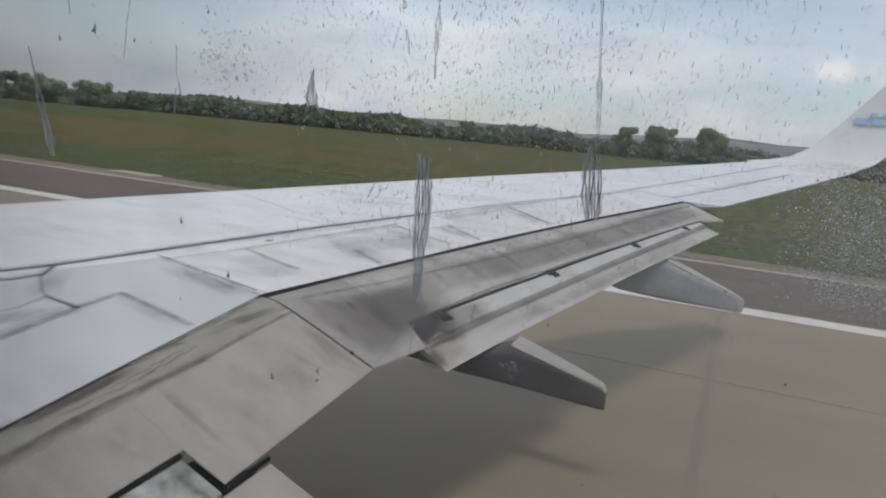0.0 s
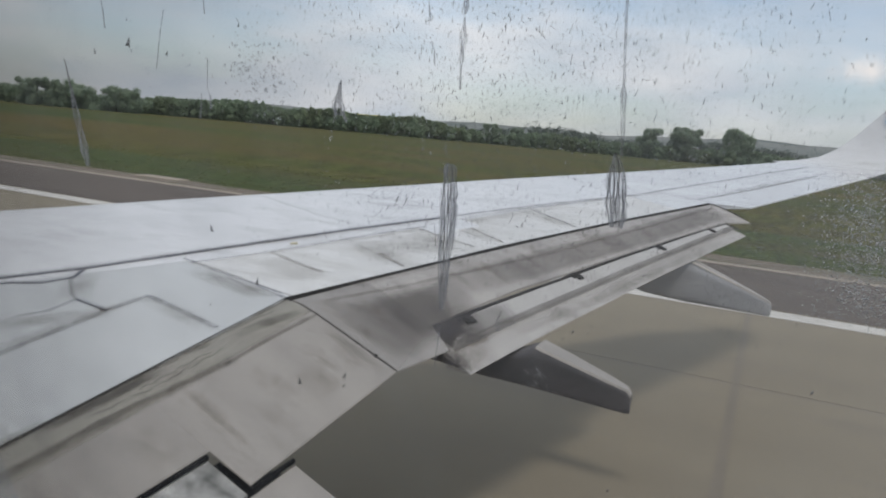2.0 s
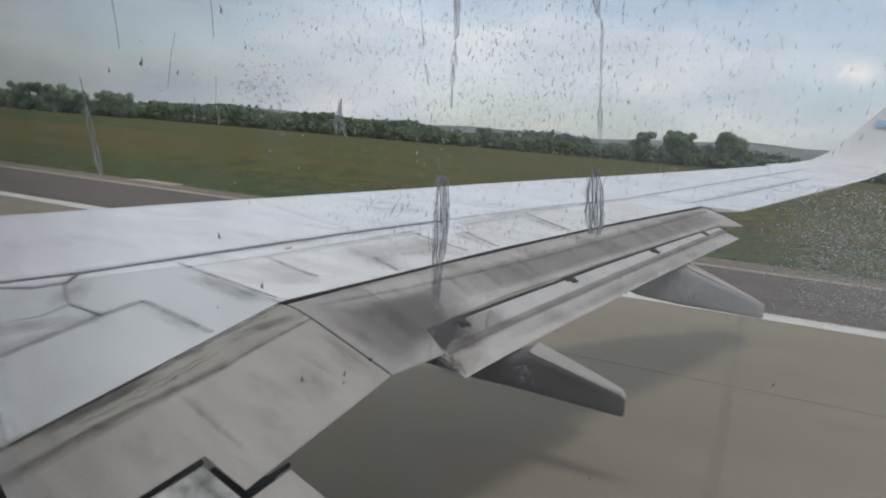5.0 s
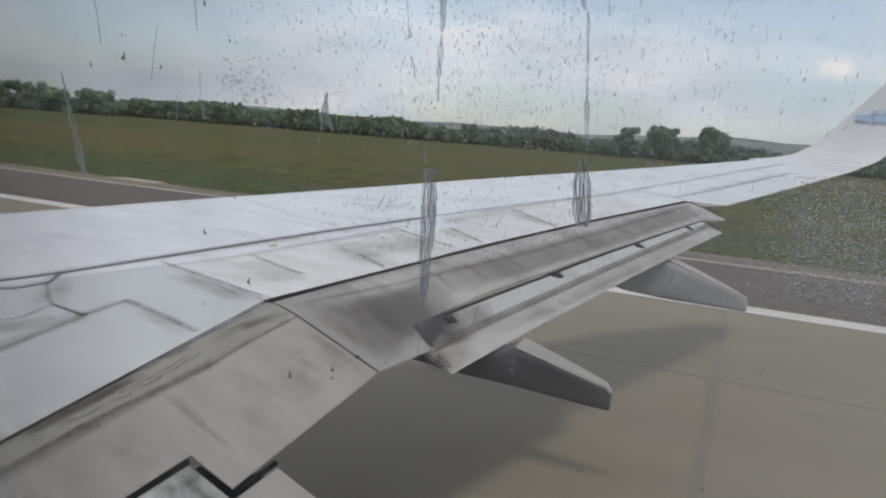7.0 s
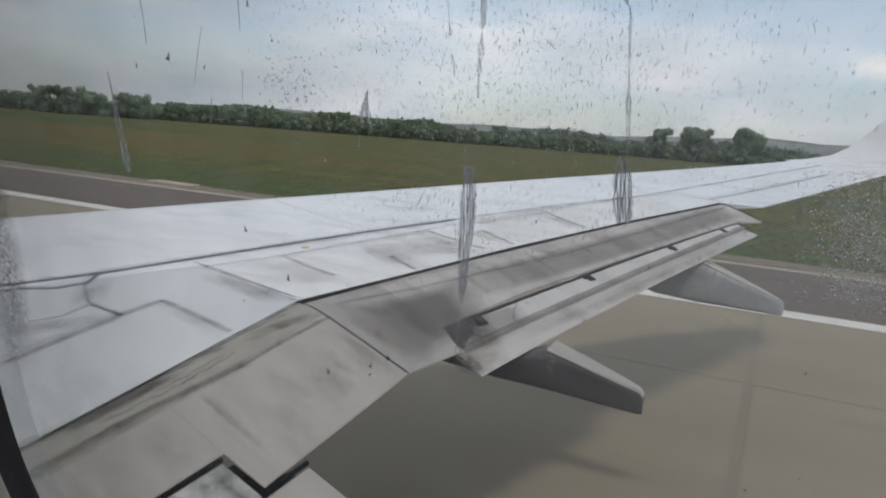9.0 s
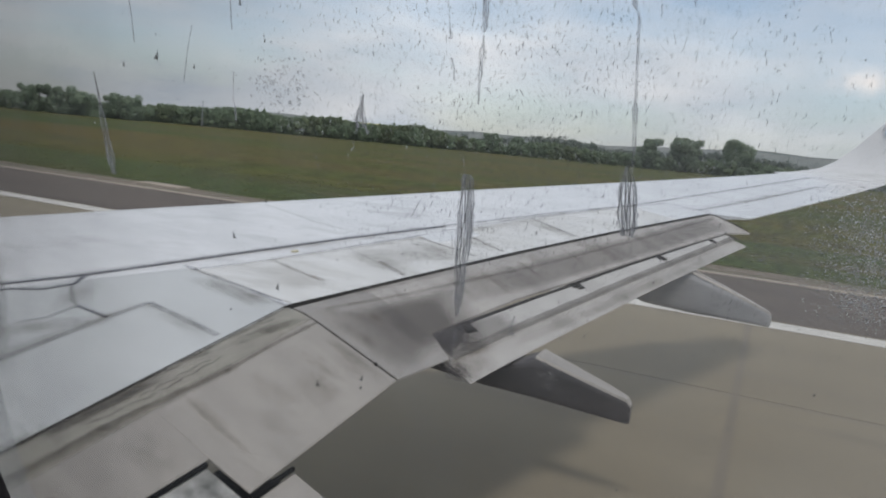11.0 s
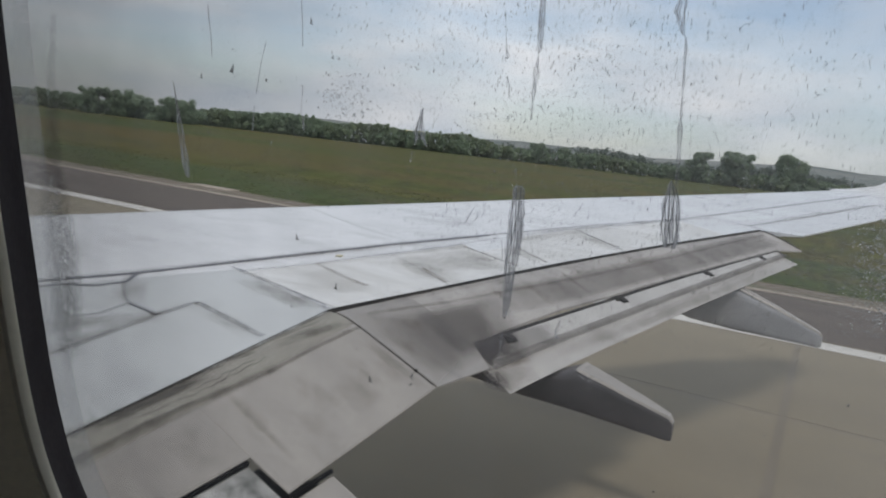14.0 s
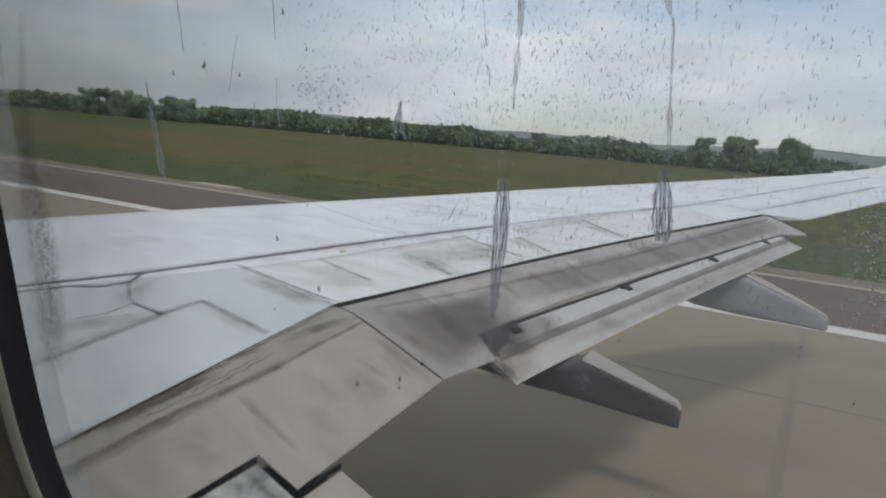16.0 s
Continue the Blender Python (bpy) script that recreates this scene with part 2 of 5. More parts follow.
M["glass_dark"] = material("house_window_glass", (0.03, 0.035, 0.04), (0.04, 0.045, 0.05), 0.1, scale=1, fine=3)
M["steel"] = material("galvanised_mast", (0.33, 0.34, 0.35), (0.27, 0.28, 0.29), 0.5, metal=0.6, scale=2, fine=9)


def grass_material():
    m = material("verge_grass", (0.062, 0.076, 0.014), (0.096, 0.078, 0.026), 0.95, scale=0.045, stretch=(0.30, 0.8, 1), fine=1.0, fine_amount=0.6, grain=(1, 0.22, 1), contrast=(0.37, 0.57),
                 third=(0.052, 0.070, 0.020), third_scale=0.022, third_range=(0.50, 0.60), spec=0.1)
    return m


M["grass"] = grass_material()
M["green"] = material("green_verge_grass", (0.052, 0.076, 0.024), (0.072, 0.072, 0.025), 0.95, scale=0.12, stretch=(0.3, 1, 1), fine=2.2, fine_amount=0.5, grain=(1, 0.2, 1), spec=0.1, third=(0.085, 0.078, 0.042), third_scale=0.2, third_range=(0.56, 0.7))
M["blades"] = leaf_material("grass_blades", (0.17, 0.20, 0.085), (0.20, 0.195, 0.10), scale=0.5, fine=3, fine_amount=0.3)
M["crop"] = material("rape_field", (0.55, 0.47, 0.06), (0.46, 0.40, 0.07), 0.95, scale=0.02, fine=0.2, fine_amount=0.15)
# hill fields kept pale and bluish: distance haze is put into the colour
M["hill"] = material("hazy_hill_fields", (0.185, 0.207, 0.196), (0.225, 0.236, 0.222), 0.95, scale=0.0035, stretch=(1, 0.4, 1), fine=0.03, fine_amount=0.2, third=(0.135, 0.158, 0.145), third_scale=0.006, third_range=(0.5, 0.6), spec=0.05)


def clear_material(name, veil, tint, wave=None, gloss=0.03):
    """A clear sheet under a thin veil of dirt, with a little gloss."""
    m = bpy.data.materials.new(name)
    m.use_nodes = True
    nt = m.node_tree
    nt.nodes.clear()
    N, L = nt.nodes.new, nt.links.new
    clear, dirt, trans, shine = N("ShaderNodeBsdfTransparent"), N("ShaderNodeBsdfDiffuse"), N("ShaderNodeBsdfTranslucent"), N("ShaderNodeBsdfGlossy")
    dirt.inputs["Color"].default_value = trans.inputs["Color"].default_value = (*tint, 1)
    shine.inputs["Roughness"].default_value = 0.02
    half, veiled, glossy = N("ShaderNodeMixShader"), N("ShaderNodeMixShader"), N("ShaderNodeMixShader")
    half.inputs[0].default_value = 0.7
    L(dirt.outputs[0], half.inputs[1]), L(trans.outputs[0], half.inputs[2])
    geo, n = N("ShaderNodeNewGeometry"), N("ShaderNodeTexNoise")
    mp = N("ShaderNodeMapping")
    mp.inputs["Scale"].default_value = wave or (1, 1, 0.5)
    L(geo.outputs["Position"], mp.inputs[0])
    L(mp.outputs[0], n.inputs["Vector"])
    n.inputs["Scale"].default_value, n.inputs["Detail"].default_value = (900 if wave else 60), 5
    r = N("ShaderNodeMapRange")
    for k, val in zip((1, 2, 3, 4), ((0.38, 0.62) if wave else (0.3, 0.75)) + veil):
        r.inputs[k].default_value = val
    L(n.outputs[0], r.inputs[0])
    L(r.outputs[0], veiled.inputs[0])
    L(clear.outputs[0], veiled.inputs[1]), L(half.outputs[0], veiled.inputs[2])
    fr = N("ShaderNodeFresnel")
    fr.inputs["IOR"].default_value = 1.0 + gloss * 10
    L(fr.outputs[0], glossy.inputs[0])
    L(veiled.outputs[0], glossy.inputs[1]), L(shine.outputs[0], glossy.inputs[2])
    out = N("ShaderNodeOutputMaterial")
    L(glossy.outputs[0], out.inputs[0])
    return m


M["pane"] = clear_material("dusty_acrylic_pane", (0.015, 0.06), (0.6, 0.6, 0.6), gloss=0.006)
# veil colour that paints the pale reflection along the pane's edge
M["bead"] = clear_material("pale_pane_edge_sheen", (0.13, 0.25), (0.55, 0.55, 0.55), gloss=0.001)
M["film"] = clear_material("smeared_water_film", (0.03, 0.40), (0.55, 0.55, 0.56), wave=(1.5, 0.4, 0.12), gloss=0.004)
M["rivulet"] = clear_material("dirty_rivulet", (0.55, 0.97), (0.13, 0.125, 0.12), wave=(1, 1, 0.2), gloss=0.004)
# white veil that puts the bright glint of water beads into their colour
M["bead_glint"] = clear_material("painted_glint_bead", (0.35, 0.95), (0.80, 0.80, 0.80), wave=(0.5, 0.5, 0.5), gloss=0.012)
M["grit"] = clear_material("dried_grit", (0.38, 0.75), (0.27, 0.26, 0.25), wave=(1, 1, 1), gloss=0.002)
M["haze"] = clear_material("dried_splash", (0.0, 0.34), (0.60, 0.60, 0.60), wave=(0.5, 0.5, 0.5), gloss=0.012)


def water_material(name, tint):
    m = bpy.data.materials.new(name)
    m.use_nodes = True
    wb = m.node_tree.nodes["Principled BSDF"]
    wb.inputs["Base Color"].default_value = (tint, tint, tint, 1)
    wb.inputs["Transmission Weight"].default_value, wb.inputs["IOR"].default_value, wb.inputs["Roughness"].default_value = 1.0, 1.33, 0.06
    return m


M["water"] = water_material("rain_water", 0.40)
M["bead_water"] = water_material("clear_bead_water", 0.74)


def dirt_and_shade_material(name, most, scale, lo=0.25, tint=(0.095, 0.09, 0.085), stretch=(1, 1, 1), hard=1.0, broken=True, shader="ShaderNodeBsdfDiffuse"):
    """Thin grime, and painted shade, that fades out at the rim of its patch and breaks up over two noises; hard: how
    steep its rim is.
    """
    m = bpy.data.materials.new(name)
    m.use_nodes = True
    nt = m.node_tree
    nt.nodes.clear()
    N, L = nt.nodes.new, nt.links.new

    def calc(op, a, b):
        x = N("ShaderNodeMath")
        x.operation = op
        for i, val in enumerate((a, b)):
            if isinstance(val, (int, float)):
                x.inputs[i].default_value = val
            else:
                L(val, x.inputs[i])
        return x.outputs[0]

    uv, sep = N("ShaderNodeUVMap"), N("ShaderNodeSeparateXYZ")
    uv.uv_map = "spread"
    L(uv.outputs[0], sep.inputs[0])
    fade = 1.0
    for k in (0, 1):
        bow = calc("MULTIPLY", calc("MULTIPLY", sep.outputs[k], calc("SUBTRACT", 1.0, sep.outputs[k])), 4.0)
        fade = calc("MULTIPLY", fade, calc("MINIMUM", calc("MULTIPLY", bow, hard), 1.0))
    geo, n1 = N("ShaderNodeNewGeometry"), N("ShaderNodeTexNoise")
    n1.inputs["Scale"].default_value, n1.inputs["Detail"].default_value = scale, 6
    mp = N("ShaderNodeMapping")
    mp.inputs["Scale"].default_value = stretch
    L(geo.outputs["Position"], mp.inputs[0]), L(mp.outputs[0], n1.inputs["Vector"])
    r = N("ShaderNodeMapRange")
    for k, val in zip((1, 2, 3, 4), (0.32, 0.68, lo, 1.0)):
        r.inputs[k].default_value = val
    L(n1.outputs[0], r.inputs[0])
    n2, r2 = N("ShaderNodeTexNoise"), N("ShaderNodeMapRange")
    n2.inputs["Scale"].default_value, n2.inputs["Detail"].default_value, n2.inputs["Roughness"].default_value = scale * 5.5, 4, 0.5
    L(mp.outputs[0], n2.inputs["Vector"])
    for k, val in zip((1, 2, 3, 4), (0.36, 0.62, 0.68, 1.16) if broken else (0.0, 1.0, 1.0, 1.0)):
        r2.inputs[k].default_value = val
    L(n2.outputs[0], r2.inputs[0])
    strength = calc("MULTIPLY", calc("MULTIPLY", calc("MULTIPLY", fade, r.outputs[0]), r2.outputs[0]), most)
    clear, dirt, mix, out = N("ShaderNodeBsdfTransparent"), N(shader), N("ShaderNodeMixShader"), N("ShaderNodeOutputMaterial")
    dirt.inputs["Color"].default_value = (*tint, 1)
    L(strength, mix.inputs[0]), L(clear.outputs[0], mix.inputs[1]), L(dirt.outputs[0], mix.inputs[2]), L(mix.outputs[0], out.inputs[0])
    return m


M["dirt"] = dirt_and_shade_material("thin_grime", 0.28, 4.0, 0.3, (0.11, 0.10, 0.085))
M["oil_smear"] = dirt_and_shade_material("oily_smear", 0.66, 9.0, 0.22, (0.095, 0.092, 0.086), (2.4, 0.6, 1))
M["soot_film"] = dirt_and_shade_material("soot_film", 0.42, 3.0, 0.72, (0.085, 0.082, 0.085), hard=1.6, broken=False)
# sooty bridge stain; also paints the shade line in the aft flap's groove
M["soot_and_groove_shade"] = dirt_and_shade_material("soot_and_groove_shade", 0.58, 3.0, 0.65, (0.098, 0.095, 0.094), hard=1.7, broken=False)
M["streak_grime"] = dirt_and_shade_material("streak_grime", 0.30, 5.0, 0.35, (0.16, 0.148, 0.14))
# dark of the slot's open end, put into the colour
M["pocket"] = dirt_and_shade_material("slot_hole_shade", 0.85, 6.0, 0.8, (0.035, 0.033, 0.033), hard=2.0)
# sooty marks with the slot corner's shade mixed into the colour
M["soot_and_shade_spot"] = dirt_and_shade_material("soot_and_shade_spot", 0.95, 5.0, 0.55, (0.055, 0.052, 0.055))
M["edge_film"] = dirt_and_shade_material("beaded_moisture", 0.72, 700.0, 0.25, (0.13, 0.13, 0.135), broken=False)
# dark fade that stands in for the dimming at the pane's forward edge
M["edge_dimming"] = dirt_and_shade_material("pane_edge_dimming", 0.50, 60.0, 0.75, (0.20, 0.20, 0.20), broken=False)
M["pane_haze"] = dirt_and_shade_material("dried_water_haze", 0.12, 45.0, 0.6, (0.62, 0.62, 0.62), broken=False, shader="ShaderNodeBsdfTranslucent")
M["soft_grey"] = dirt_and_shade_material("grey_grime_line", 0.50, 5.0, 0.45, (0.16, 0.172, 0.198))
M["soft_faint"] = dirt_and_shade_material("faint_grime_line", 0.20, 5.0, 0.45, (0.16, 0.165, 0.18))
M["soft_brown"] = dirt_and_shade_material("brown_grime_line", 0.46, 5.0, 0.4, (0.17, 0.16, 0.15))
M["mottle"] = dirt_and_shade_material("mottled_grime", 0.20, 11.0, 0.0, (0.13, 0.122, 0.112))
M["stain_line"] = dirt_and_shade_material("oily_streak", 0.62, 9.0, 0.30, (0.10, 0.093, 0.082))
M["soft_dark"] = dirt_and_shade_material("dark_grime_line", 0.30, 5.0, 0.4, (0.085, 0.095, 0.12))

# ---------------------------------------------------------------- builders


def part(name, bm, mat, parent=None, label="", smooth=False):
    """Links a bmesh as one mesh object, under a thing or a part of it."""
    me = bpy.data.meshes.new(name)
    if smooth:
        for fc in bm.faces:
            fc.smooth = True
    bm.to_mesh(me)
    bm.free()
    me.materials.append(M[mat])
    ob = new(name, me)
    if parent is not None:
        ob.parent = parent
    if label:
        ob["label"] = label
    return ob


def mesh_part(name, verts, faces, mat, parent=None, label="", smooth=False):
    me = bpy.data.meshes.new(name)
    me.from_pydata(verts, [], faces)
    me.materials.append(M[mat])
    if smooth:
        me.polygons.foreach_set("use_smooth", [True] * len(me.polygons))
    me.update()
    ob = new(name, me)
    if parent is not None:
        ob.parent = parent
    if label:
        ob["label"] = label
    return ob


def empty(name, at, label, category, group="", kind=""):
    ob = new(name)
    ob.location = at
    return tagged(ob, label, category, group, kind)


def box_bm(bm, x0, x1, y0, y1, z0, z1):
    g = bmesh.ops.create_cube(bm, size=1)["verts"]
    bmesh.ops.scale(bm, vec=(x1 - x0, y1 - y0, z1 - z0), verts=g)
    bmesh.ops.translate(bm, vec=((x0 + x1) / 2, (y0 + y1) / 2, (z0 + z1) / 2), verts=g)
    return g


def interp(v, xs, ys):
    return float(np.interp(v, xs, ys))


# ---------------------------------------------------------------- the wing's forms
def flap_front(y):
    return interp(y, [0, 1.84, 3.90, 3.97, 4.97, 6.2, 7.93, 9.65], [-2.478, -2.632, -2.804, -2.796, -2.46, -2.06, -1.41, -0.69])


def wing_te(y):
    return interp(y, [9.65, 12.8, 14.3, 14.9, 15.4, 16.2], [-0.22, 0.96, 1.51, 1.71, 1.87, 2.13])


def crest(y):
    return interp(y, [0, 4.66, 6.0, 7.07, 8.34, 9.92, 11.76, 14.14, 15.3, 16.08], [-9.5, -6.68, -5.87, -5.18, -4.37, -3.41, -2.19, -0.67, 0.02, 0.48])


def chord(y):
    return interp(y, [0, 4, 10, 16], [6.5, 4.9, 3.0, 1.5])


def lead(y):
    return crest(y) - 0.055 * chord(y)


def slope_drop(s):
    if s <= 0:
        return 0.0
    return 0.21 * ((s - 0.1) + math.sqrt((s - 0.1) ** 2 + 0.006)) - 0.21 * (-0.1 + math.sqrt(0.016))


def plane_z(y):
    return EYE_Z - 1.57 + 0.105 * y


def skin_z(x, y):
    c = chord(y)
    w = 1 - (x - lead(y)) / (0.10 * c)
    d = 0.045 * c * (1 - math.sqrt(max(0.0, 1 - min(w, 1) ** 2))) if w > 0 else 0.0
    return plane_z(y) - d


def flap_z(x, y):
    return plane_z(y) - slope_drop(x - flap_front(y)) - (0.005 if y < 3.94 else 0.012)


def loft(name, rows, mat, parent, label="", closed=True, smooth=True):
    """A skin through rows of points; closed: each row is a ring, with its two end rings capped."""
    verts = [p for r in rows for p in r]
    n = len(rows[0])
    faces = []
    for i in range(len(rows) - 1):
        for j in range(n if closed else n - 1):
            k = (j + 1) % n
            faces.append((i * n + j, i * n + k, (i + 1) * n + k, (i + 1) * n + j))
    if closed:
        faces.append(tuple(range(n))[::-1])
        faces.append(tuple((len(rows) - 1) * n + j for j in range(n)))
    ob = mesh_part(name, verts, faces, mat, parent, label, smooth)
    if smooth:
        bm = bmesh.new()
        bm.from_mesh(ob.data)
        bmesh.ops.recalc_face_normals(bm, faces=bm.faces)
        for e in bm.edges:
            if len(e.link_faces) == 2 and e.calc_face_angle(0) > radians(35):
                e.smooth = False
        bm.to_mesh(ob.data)
        bm.free()
    return ob


def panel(name, a, b, c, d, mat, parent, label="", zfun=skin_z, lift=0.004, thick=0.02, nu=10, nv=5, aft_thick=None, bow=(0, 0)):
    """A plate over the plan quad a, b, c, d (a to b spanwise at the front, d to c at the back), following a surface; bow: how far its front and back lines curve."""
    top, bot = [], []
    du = 0.008 / max(math.dist(a, b), 0.05)
    dv = 0.008 / max(math.dist(a, d), math.dist(b, c), 0.05)
    us = [0.0, du] + [i / nu for i in range(1, nu)] + [1 - du, 1.0] if du < 0.5 / nu else [i / nu for i in range(nu + 1)]
    vs = [0.0, dv] + [j / nv for j in range(1, nv)] + [1 - dv, 1.0] if dv < 0.5 / nv else [j / nv for j in range(nv + 1)]
    nu, nv = len(us) - 1, len(vs) - 1
    for i, u in enumerate(us):
        for j, v in enumerate(vs):
            x = (1 - v) * ((1 - u) * a[0] + u * b[0]) + v * ((1 - u) * d[0] + u * c[0]) + 4 * u * (1 - u) * ((1 - v) * bow[0] + v * bow[1])
            y = (1 - v) * ((1 - u) * a[1] + u * b[1]) + v * ((1 - u) * d[1] + u * c[1])
            z = zfun(x, y) + lift
            th = thick if aft_thick is None else thick + (aft_thick - thick) * v
            edge = 0.004 if i in (0, nu) or j in (0, nv) else 0.0
            top.append((x, y, z - edge))
            bot.append((x, y, z - th))
    verts = top + bot
    n, m = nu + 1, nv + 1
    faces = []
    o = len(top)
    for i in range(nu):
        for j in range(nv):
            q = (i * m + j, i * m + j + 1, (i + 1) * m + j + 1, (i + 1) * m + j)
            faces.append(q[::-1])
            faces.append(tuple(k + o for k in q))
    rim = [i * m for i in range(n)] + [(n - 1) * m + j for j in range(1, m)] + [i * m + m - 1 for i in range(n - 2, -1, -1)] + [j for j in range(m - 2, 0, -1)]
    for k in range(len(rim)):
        p, q = rim[k], rim[(k + 1) % len(rim)]
        faces.append((p, q, q + o, p + o))
    ob = mesh_part(name, verts, faces, mat, parent, label)
    bm = bmesh.new()
    bm.from_mesh(ob.data)
    bmesh.ops.recalc_face_normals(bm, faces=bm.faces)
    bm.to_mesh(ob.data)
    bm.free()
    return ob


SOFT = {"faint": "soft_faint", "grime": "soft_grey", "smudge": "soft_brown", "oil": "soft_brown"}
layer_no = itertools.count()


def soft_line(name, line, width, mat, parent, zfun, lift):
    """A flat line of settled grime, and of painted groove shade, that fades to both sides."""
    verts, faces, uvs = [], [], []
    lift += 0.0002 * (next(layer_no) % 12)
    for i, (x, y) in enumerate(line):
        ax, ay = line[max(0, i - 1)]
        bx, by = line[min(len(line) - 1, i + 1)]
        s = math.hypot(bx - ax, by - ay) or 1
        nx, ny = -(by - ay) / s * width / 2, (bx - ax) / s * width / 2
        for q in (-1, 0, 1):
            verts.append((x + q * nx, y + q * ny, zfun(x + q * nx, y + q * ny) + lift))
            uvs.append((0.5, 0.5 + q / 2))
    for i in range(len(line) - 1):
        for j in (0, 1):
            k = 3 * i + j
            faces.append((k, k + 1, k + 4, k + 3))
    ob = mesh_part(name, verts, faces, mat, parent)
    layer = ob.data.uv_layers.new(name="spread")
    for loop in ob.data.loops:
        layer.data[loop.index].uv = uvs[loop.vertex_index]
    ob.visible_shadow = False
    return ob


def seam(name, pts, width, mat, parent, zfun=skin_z, lift=0.0075, step=0.12, deep=0.004):
    """A low bead of sealant along a line in plan."""
    line = []
    for (x0, y0), (x1, y1) in zip(pts, pts[1:]):
        k = max(1, int(math.hypot(x1 - x0, y1 - y0) / step))
        line += [(x0 + (x1 - x0) * i / k, y0 + (y1 - y0) * i / k) for i in range(k)]
    line.append(pts[-1])
    if mat in SOFT:
        return soft_line(name, line, max(0.042, width * 2.7), SOFT[mat], parent, zfun, lift)
    if mat == "seal":
        soft_line("grime_line", line, width * 3.2, "soft_dark", parent, zfun, lift + 0.001)
    rows = []
    for i, (x, y) in enumerate(line):
        ax, ay = line[max(0, i - 1)]
        bx, by = line[min(len(line) - 1, i + 1)]
        dx, dy = bx - ax, by - ay
        s = math.hypot(dx, dy) or 1
        nx, ny = -dy / s * width / 2, dx / s * width / 2
        rows.append([(x + nx, y + ny, zfun(x + nx, y + ny) - deep), (x + nx * 0.7, y + ny * 0.7, zfun(x, y) + lift), (x - nx * 0.7, y - ny * 0.7, zfun(x, y) + lift), (x - nx, y - ny, zfun(x - nx, y - ny) - deep)])
    return loft(name, rows, mat, parent, smooth=False)


wing = empty("aircraft_wing", (0, 0, 0), "white airliner wing with lowered grey flaps and winglet", "wing")


def wing_rows(y0, y1, n, back):
    rows = []
    bends = [y for y in (1.84, 3.90, 3.97, 4.97, 6.2, 7.93) if y0 < y < y1]
    for y in sorted([y0 + (y1 - y0) * i / n for i in range(n + 1)] + bends):
        a, b, c = lead(y), back(y), chord(y)
        up = []
        for k in range(19):
            u = k / 18
            u = u * u * (1.6 - 0.6 * u)
            x = a + (b - a) * u
            up.append((x, y, skin_z(x, y)))
        low = []
        for k in range(1, 14):
            u = 1 - k / 14
            x = a + (b - a) * u
            th = 0.11 * c * math.sqrt(max(u, 0.0)) * (1 - u) + 0.045 * c * (1 - u) + (0.09 if y < 9.66 else 0.012)
            th = min(th, 0.10 * c)
            low.append((x, y, plane_z(y) - max(th, 0.005)))
        low.insert(0, (b, y, plane_z(y) - (0.09 if y < 9.66 else 0.012)))
        rows.append(up + low)
    return rows


loft("wing_skin", wing_rows(-0.3, 9.67, 44, flap_front), "white", wing)
loft("outer_wing_skin", wing_rows(9.675, 15.3, 26, wing_te), "white", wing)

# winglet: sections along a path that bends up
path = [(15.302, 0.045), (15.65, 0.095), (15.95, 0.20), (16.15, 0.38), (16.28, 0.66), (16.40, 1.1), (16.52, 1.7), (16.66, 2.4)]
le = [lead(15.3), 0.30, 0.72, 1.02, 1.30, 1.68, 2.18, 2.85]
te = [wing_te(15.3), 1.99, 2.20, 2.38, 2.55, 2.75, 3.0, 3.34]
rows = []
for i, (y, z) in enumerate(path):
    p0, p1 = path[max(0, i - 1)], path[min(len(path) - 1, i + 1)]
    t = Vector((0, p1[0] - p0[0], p1[1] - p0[1])).normalized()
    nrm = Vector((0, -t.z, t.y))
    ring = []
    for k in range(11):
        u = k / 10
        ring.append(Vector((le[i] + (te[i] - le[i]) * u, y, EYE_Z + z)) + nrm * (0.0 if k in (0, 10) else -0.012 * (1 - u)))
    for k in range(1, 10):
        u = 1 - k / 10
        ring.append(Vector((le[i] + (te[i] - le[i]) * u, y, EYE_Z + z)) - nrm * 0.09 * (te[i] - le[i]) * math.sqrt(u) * (1 - u) * 1.5)
    rows.append([tuple(p) for p in ring])
winglet = loft("winglet", rows, "white", wing, "white upswept winglet with blue marking")
for k, (x0, x1, z0, z1) in enumerate([(1.76, 2.02, 0.93, 1.06), (2.06, 2.30, 0.93, 1.06), (2.34, 2.56, 0.93, 1.06), (2.02, 2.14, 1.09, 1.17), (2.2, 2.32, 1.09, 1.17)]):
    bm = bmesh.new()
    box_bm(bm, x0, x1, -0.004, 0.004, z0 - 0.94, z1 - 0.94)
    ob = part("livery_bar", bm, "blue", winglet)
    ob.matrix_basis = pose(0, 16.325, EYE_Z + 0.94, -15, 0, 0)

# spoilers and panels on the upper skin
panel("inboard_skin_panel", (-6.22, 0.3), (-3.95, 4.262), (flap_front(3.955) - 0.004, 3.955), (flap_front(0.3) - 0.004, 0.3), "white_inner", wing, "inboard wing panel, white darkened to blue-grey for hull shade", lift=0.0035, thick=0.01, nu=24, nv=12)
front = [(-3.86, 4.24), (-3.58, 4.80), (-3.26, 5.64), (-3.03, 6.22), (-2.78, 7.02), (-2.43, 7.86), (-1.81, 9.13), (-1.24, 10.05)]


def sp_front(y):
    return interp(y, [p[1] for p in front], [p[0] for p in front])


cuts = [(4.24, 3.99), (5.50, 4.99), (6.60, 6.10), (7.80, 7.22), (9.45, 8.95)]   # front y, back y
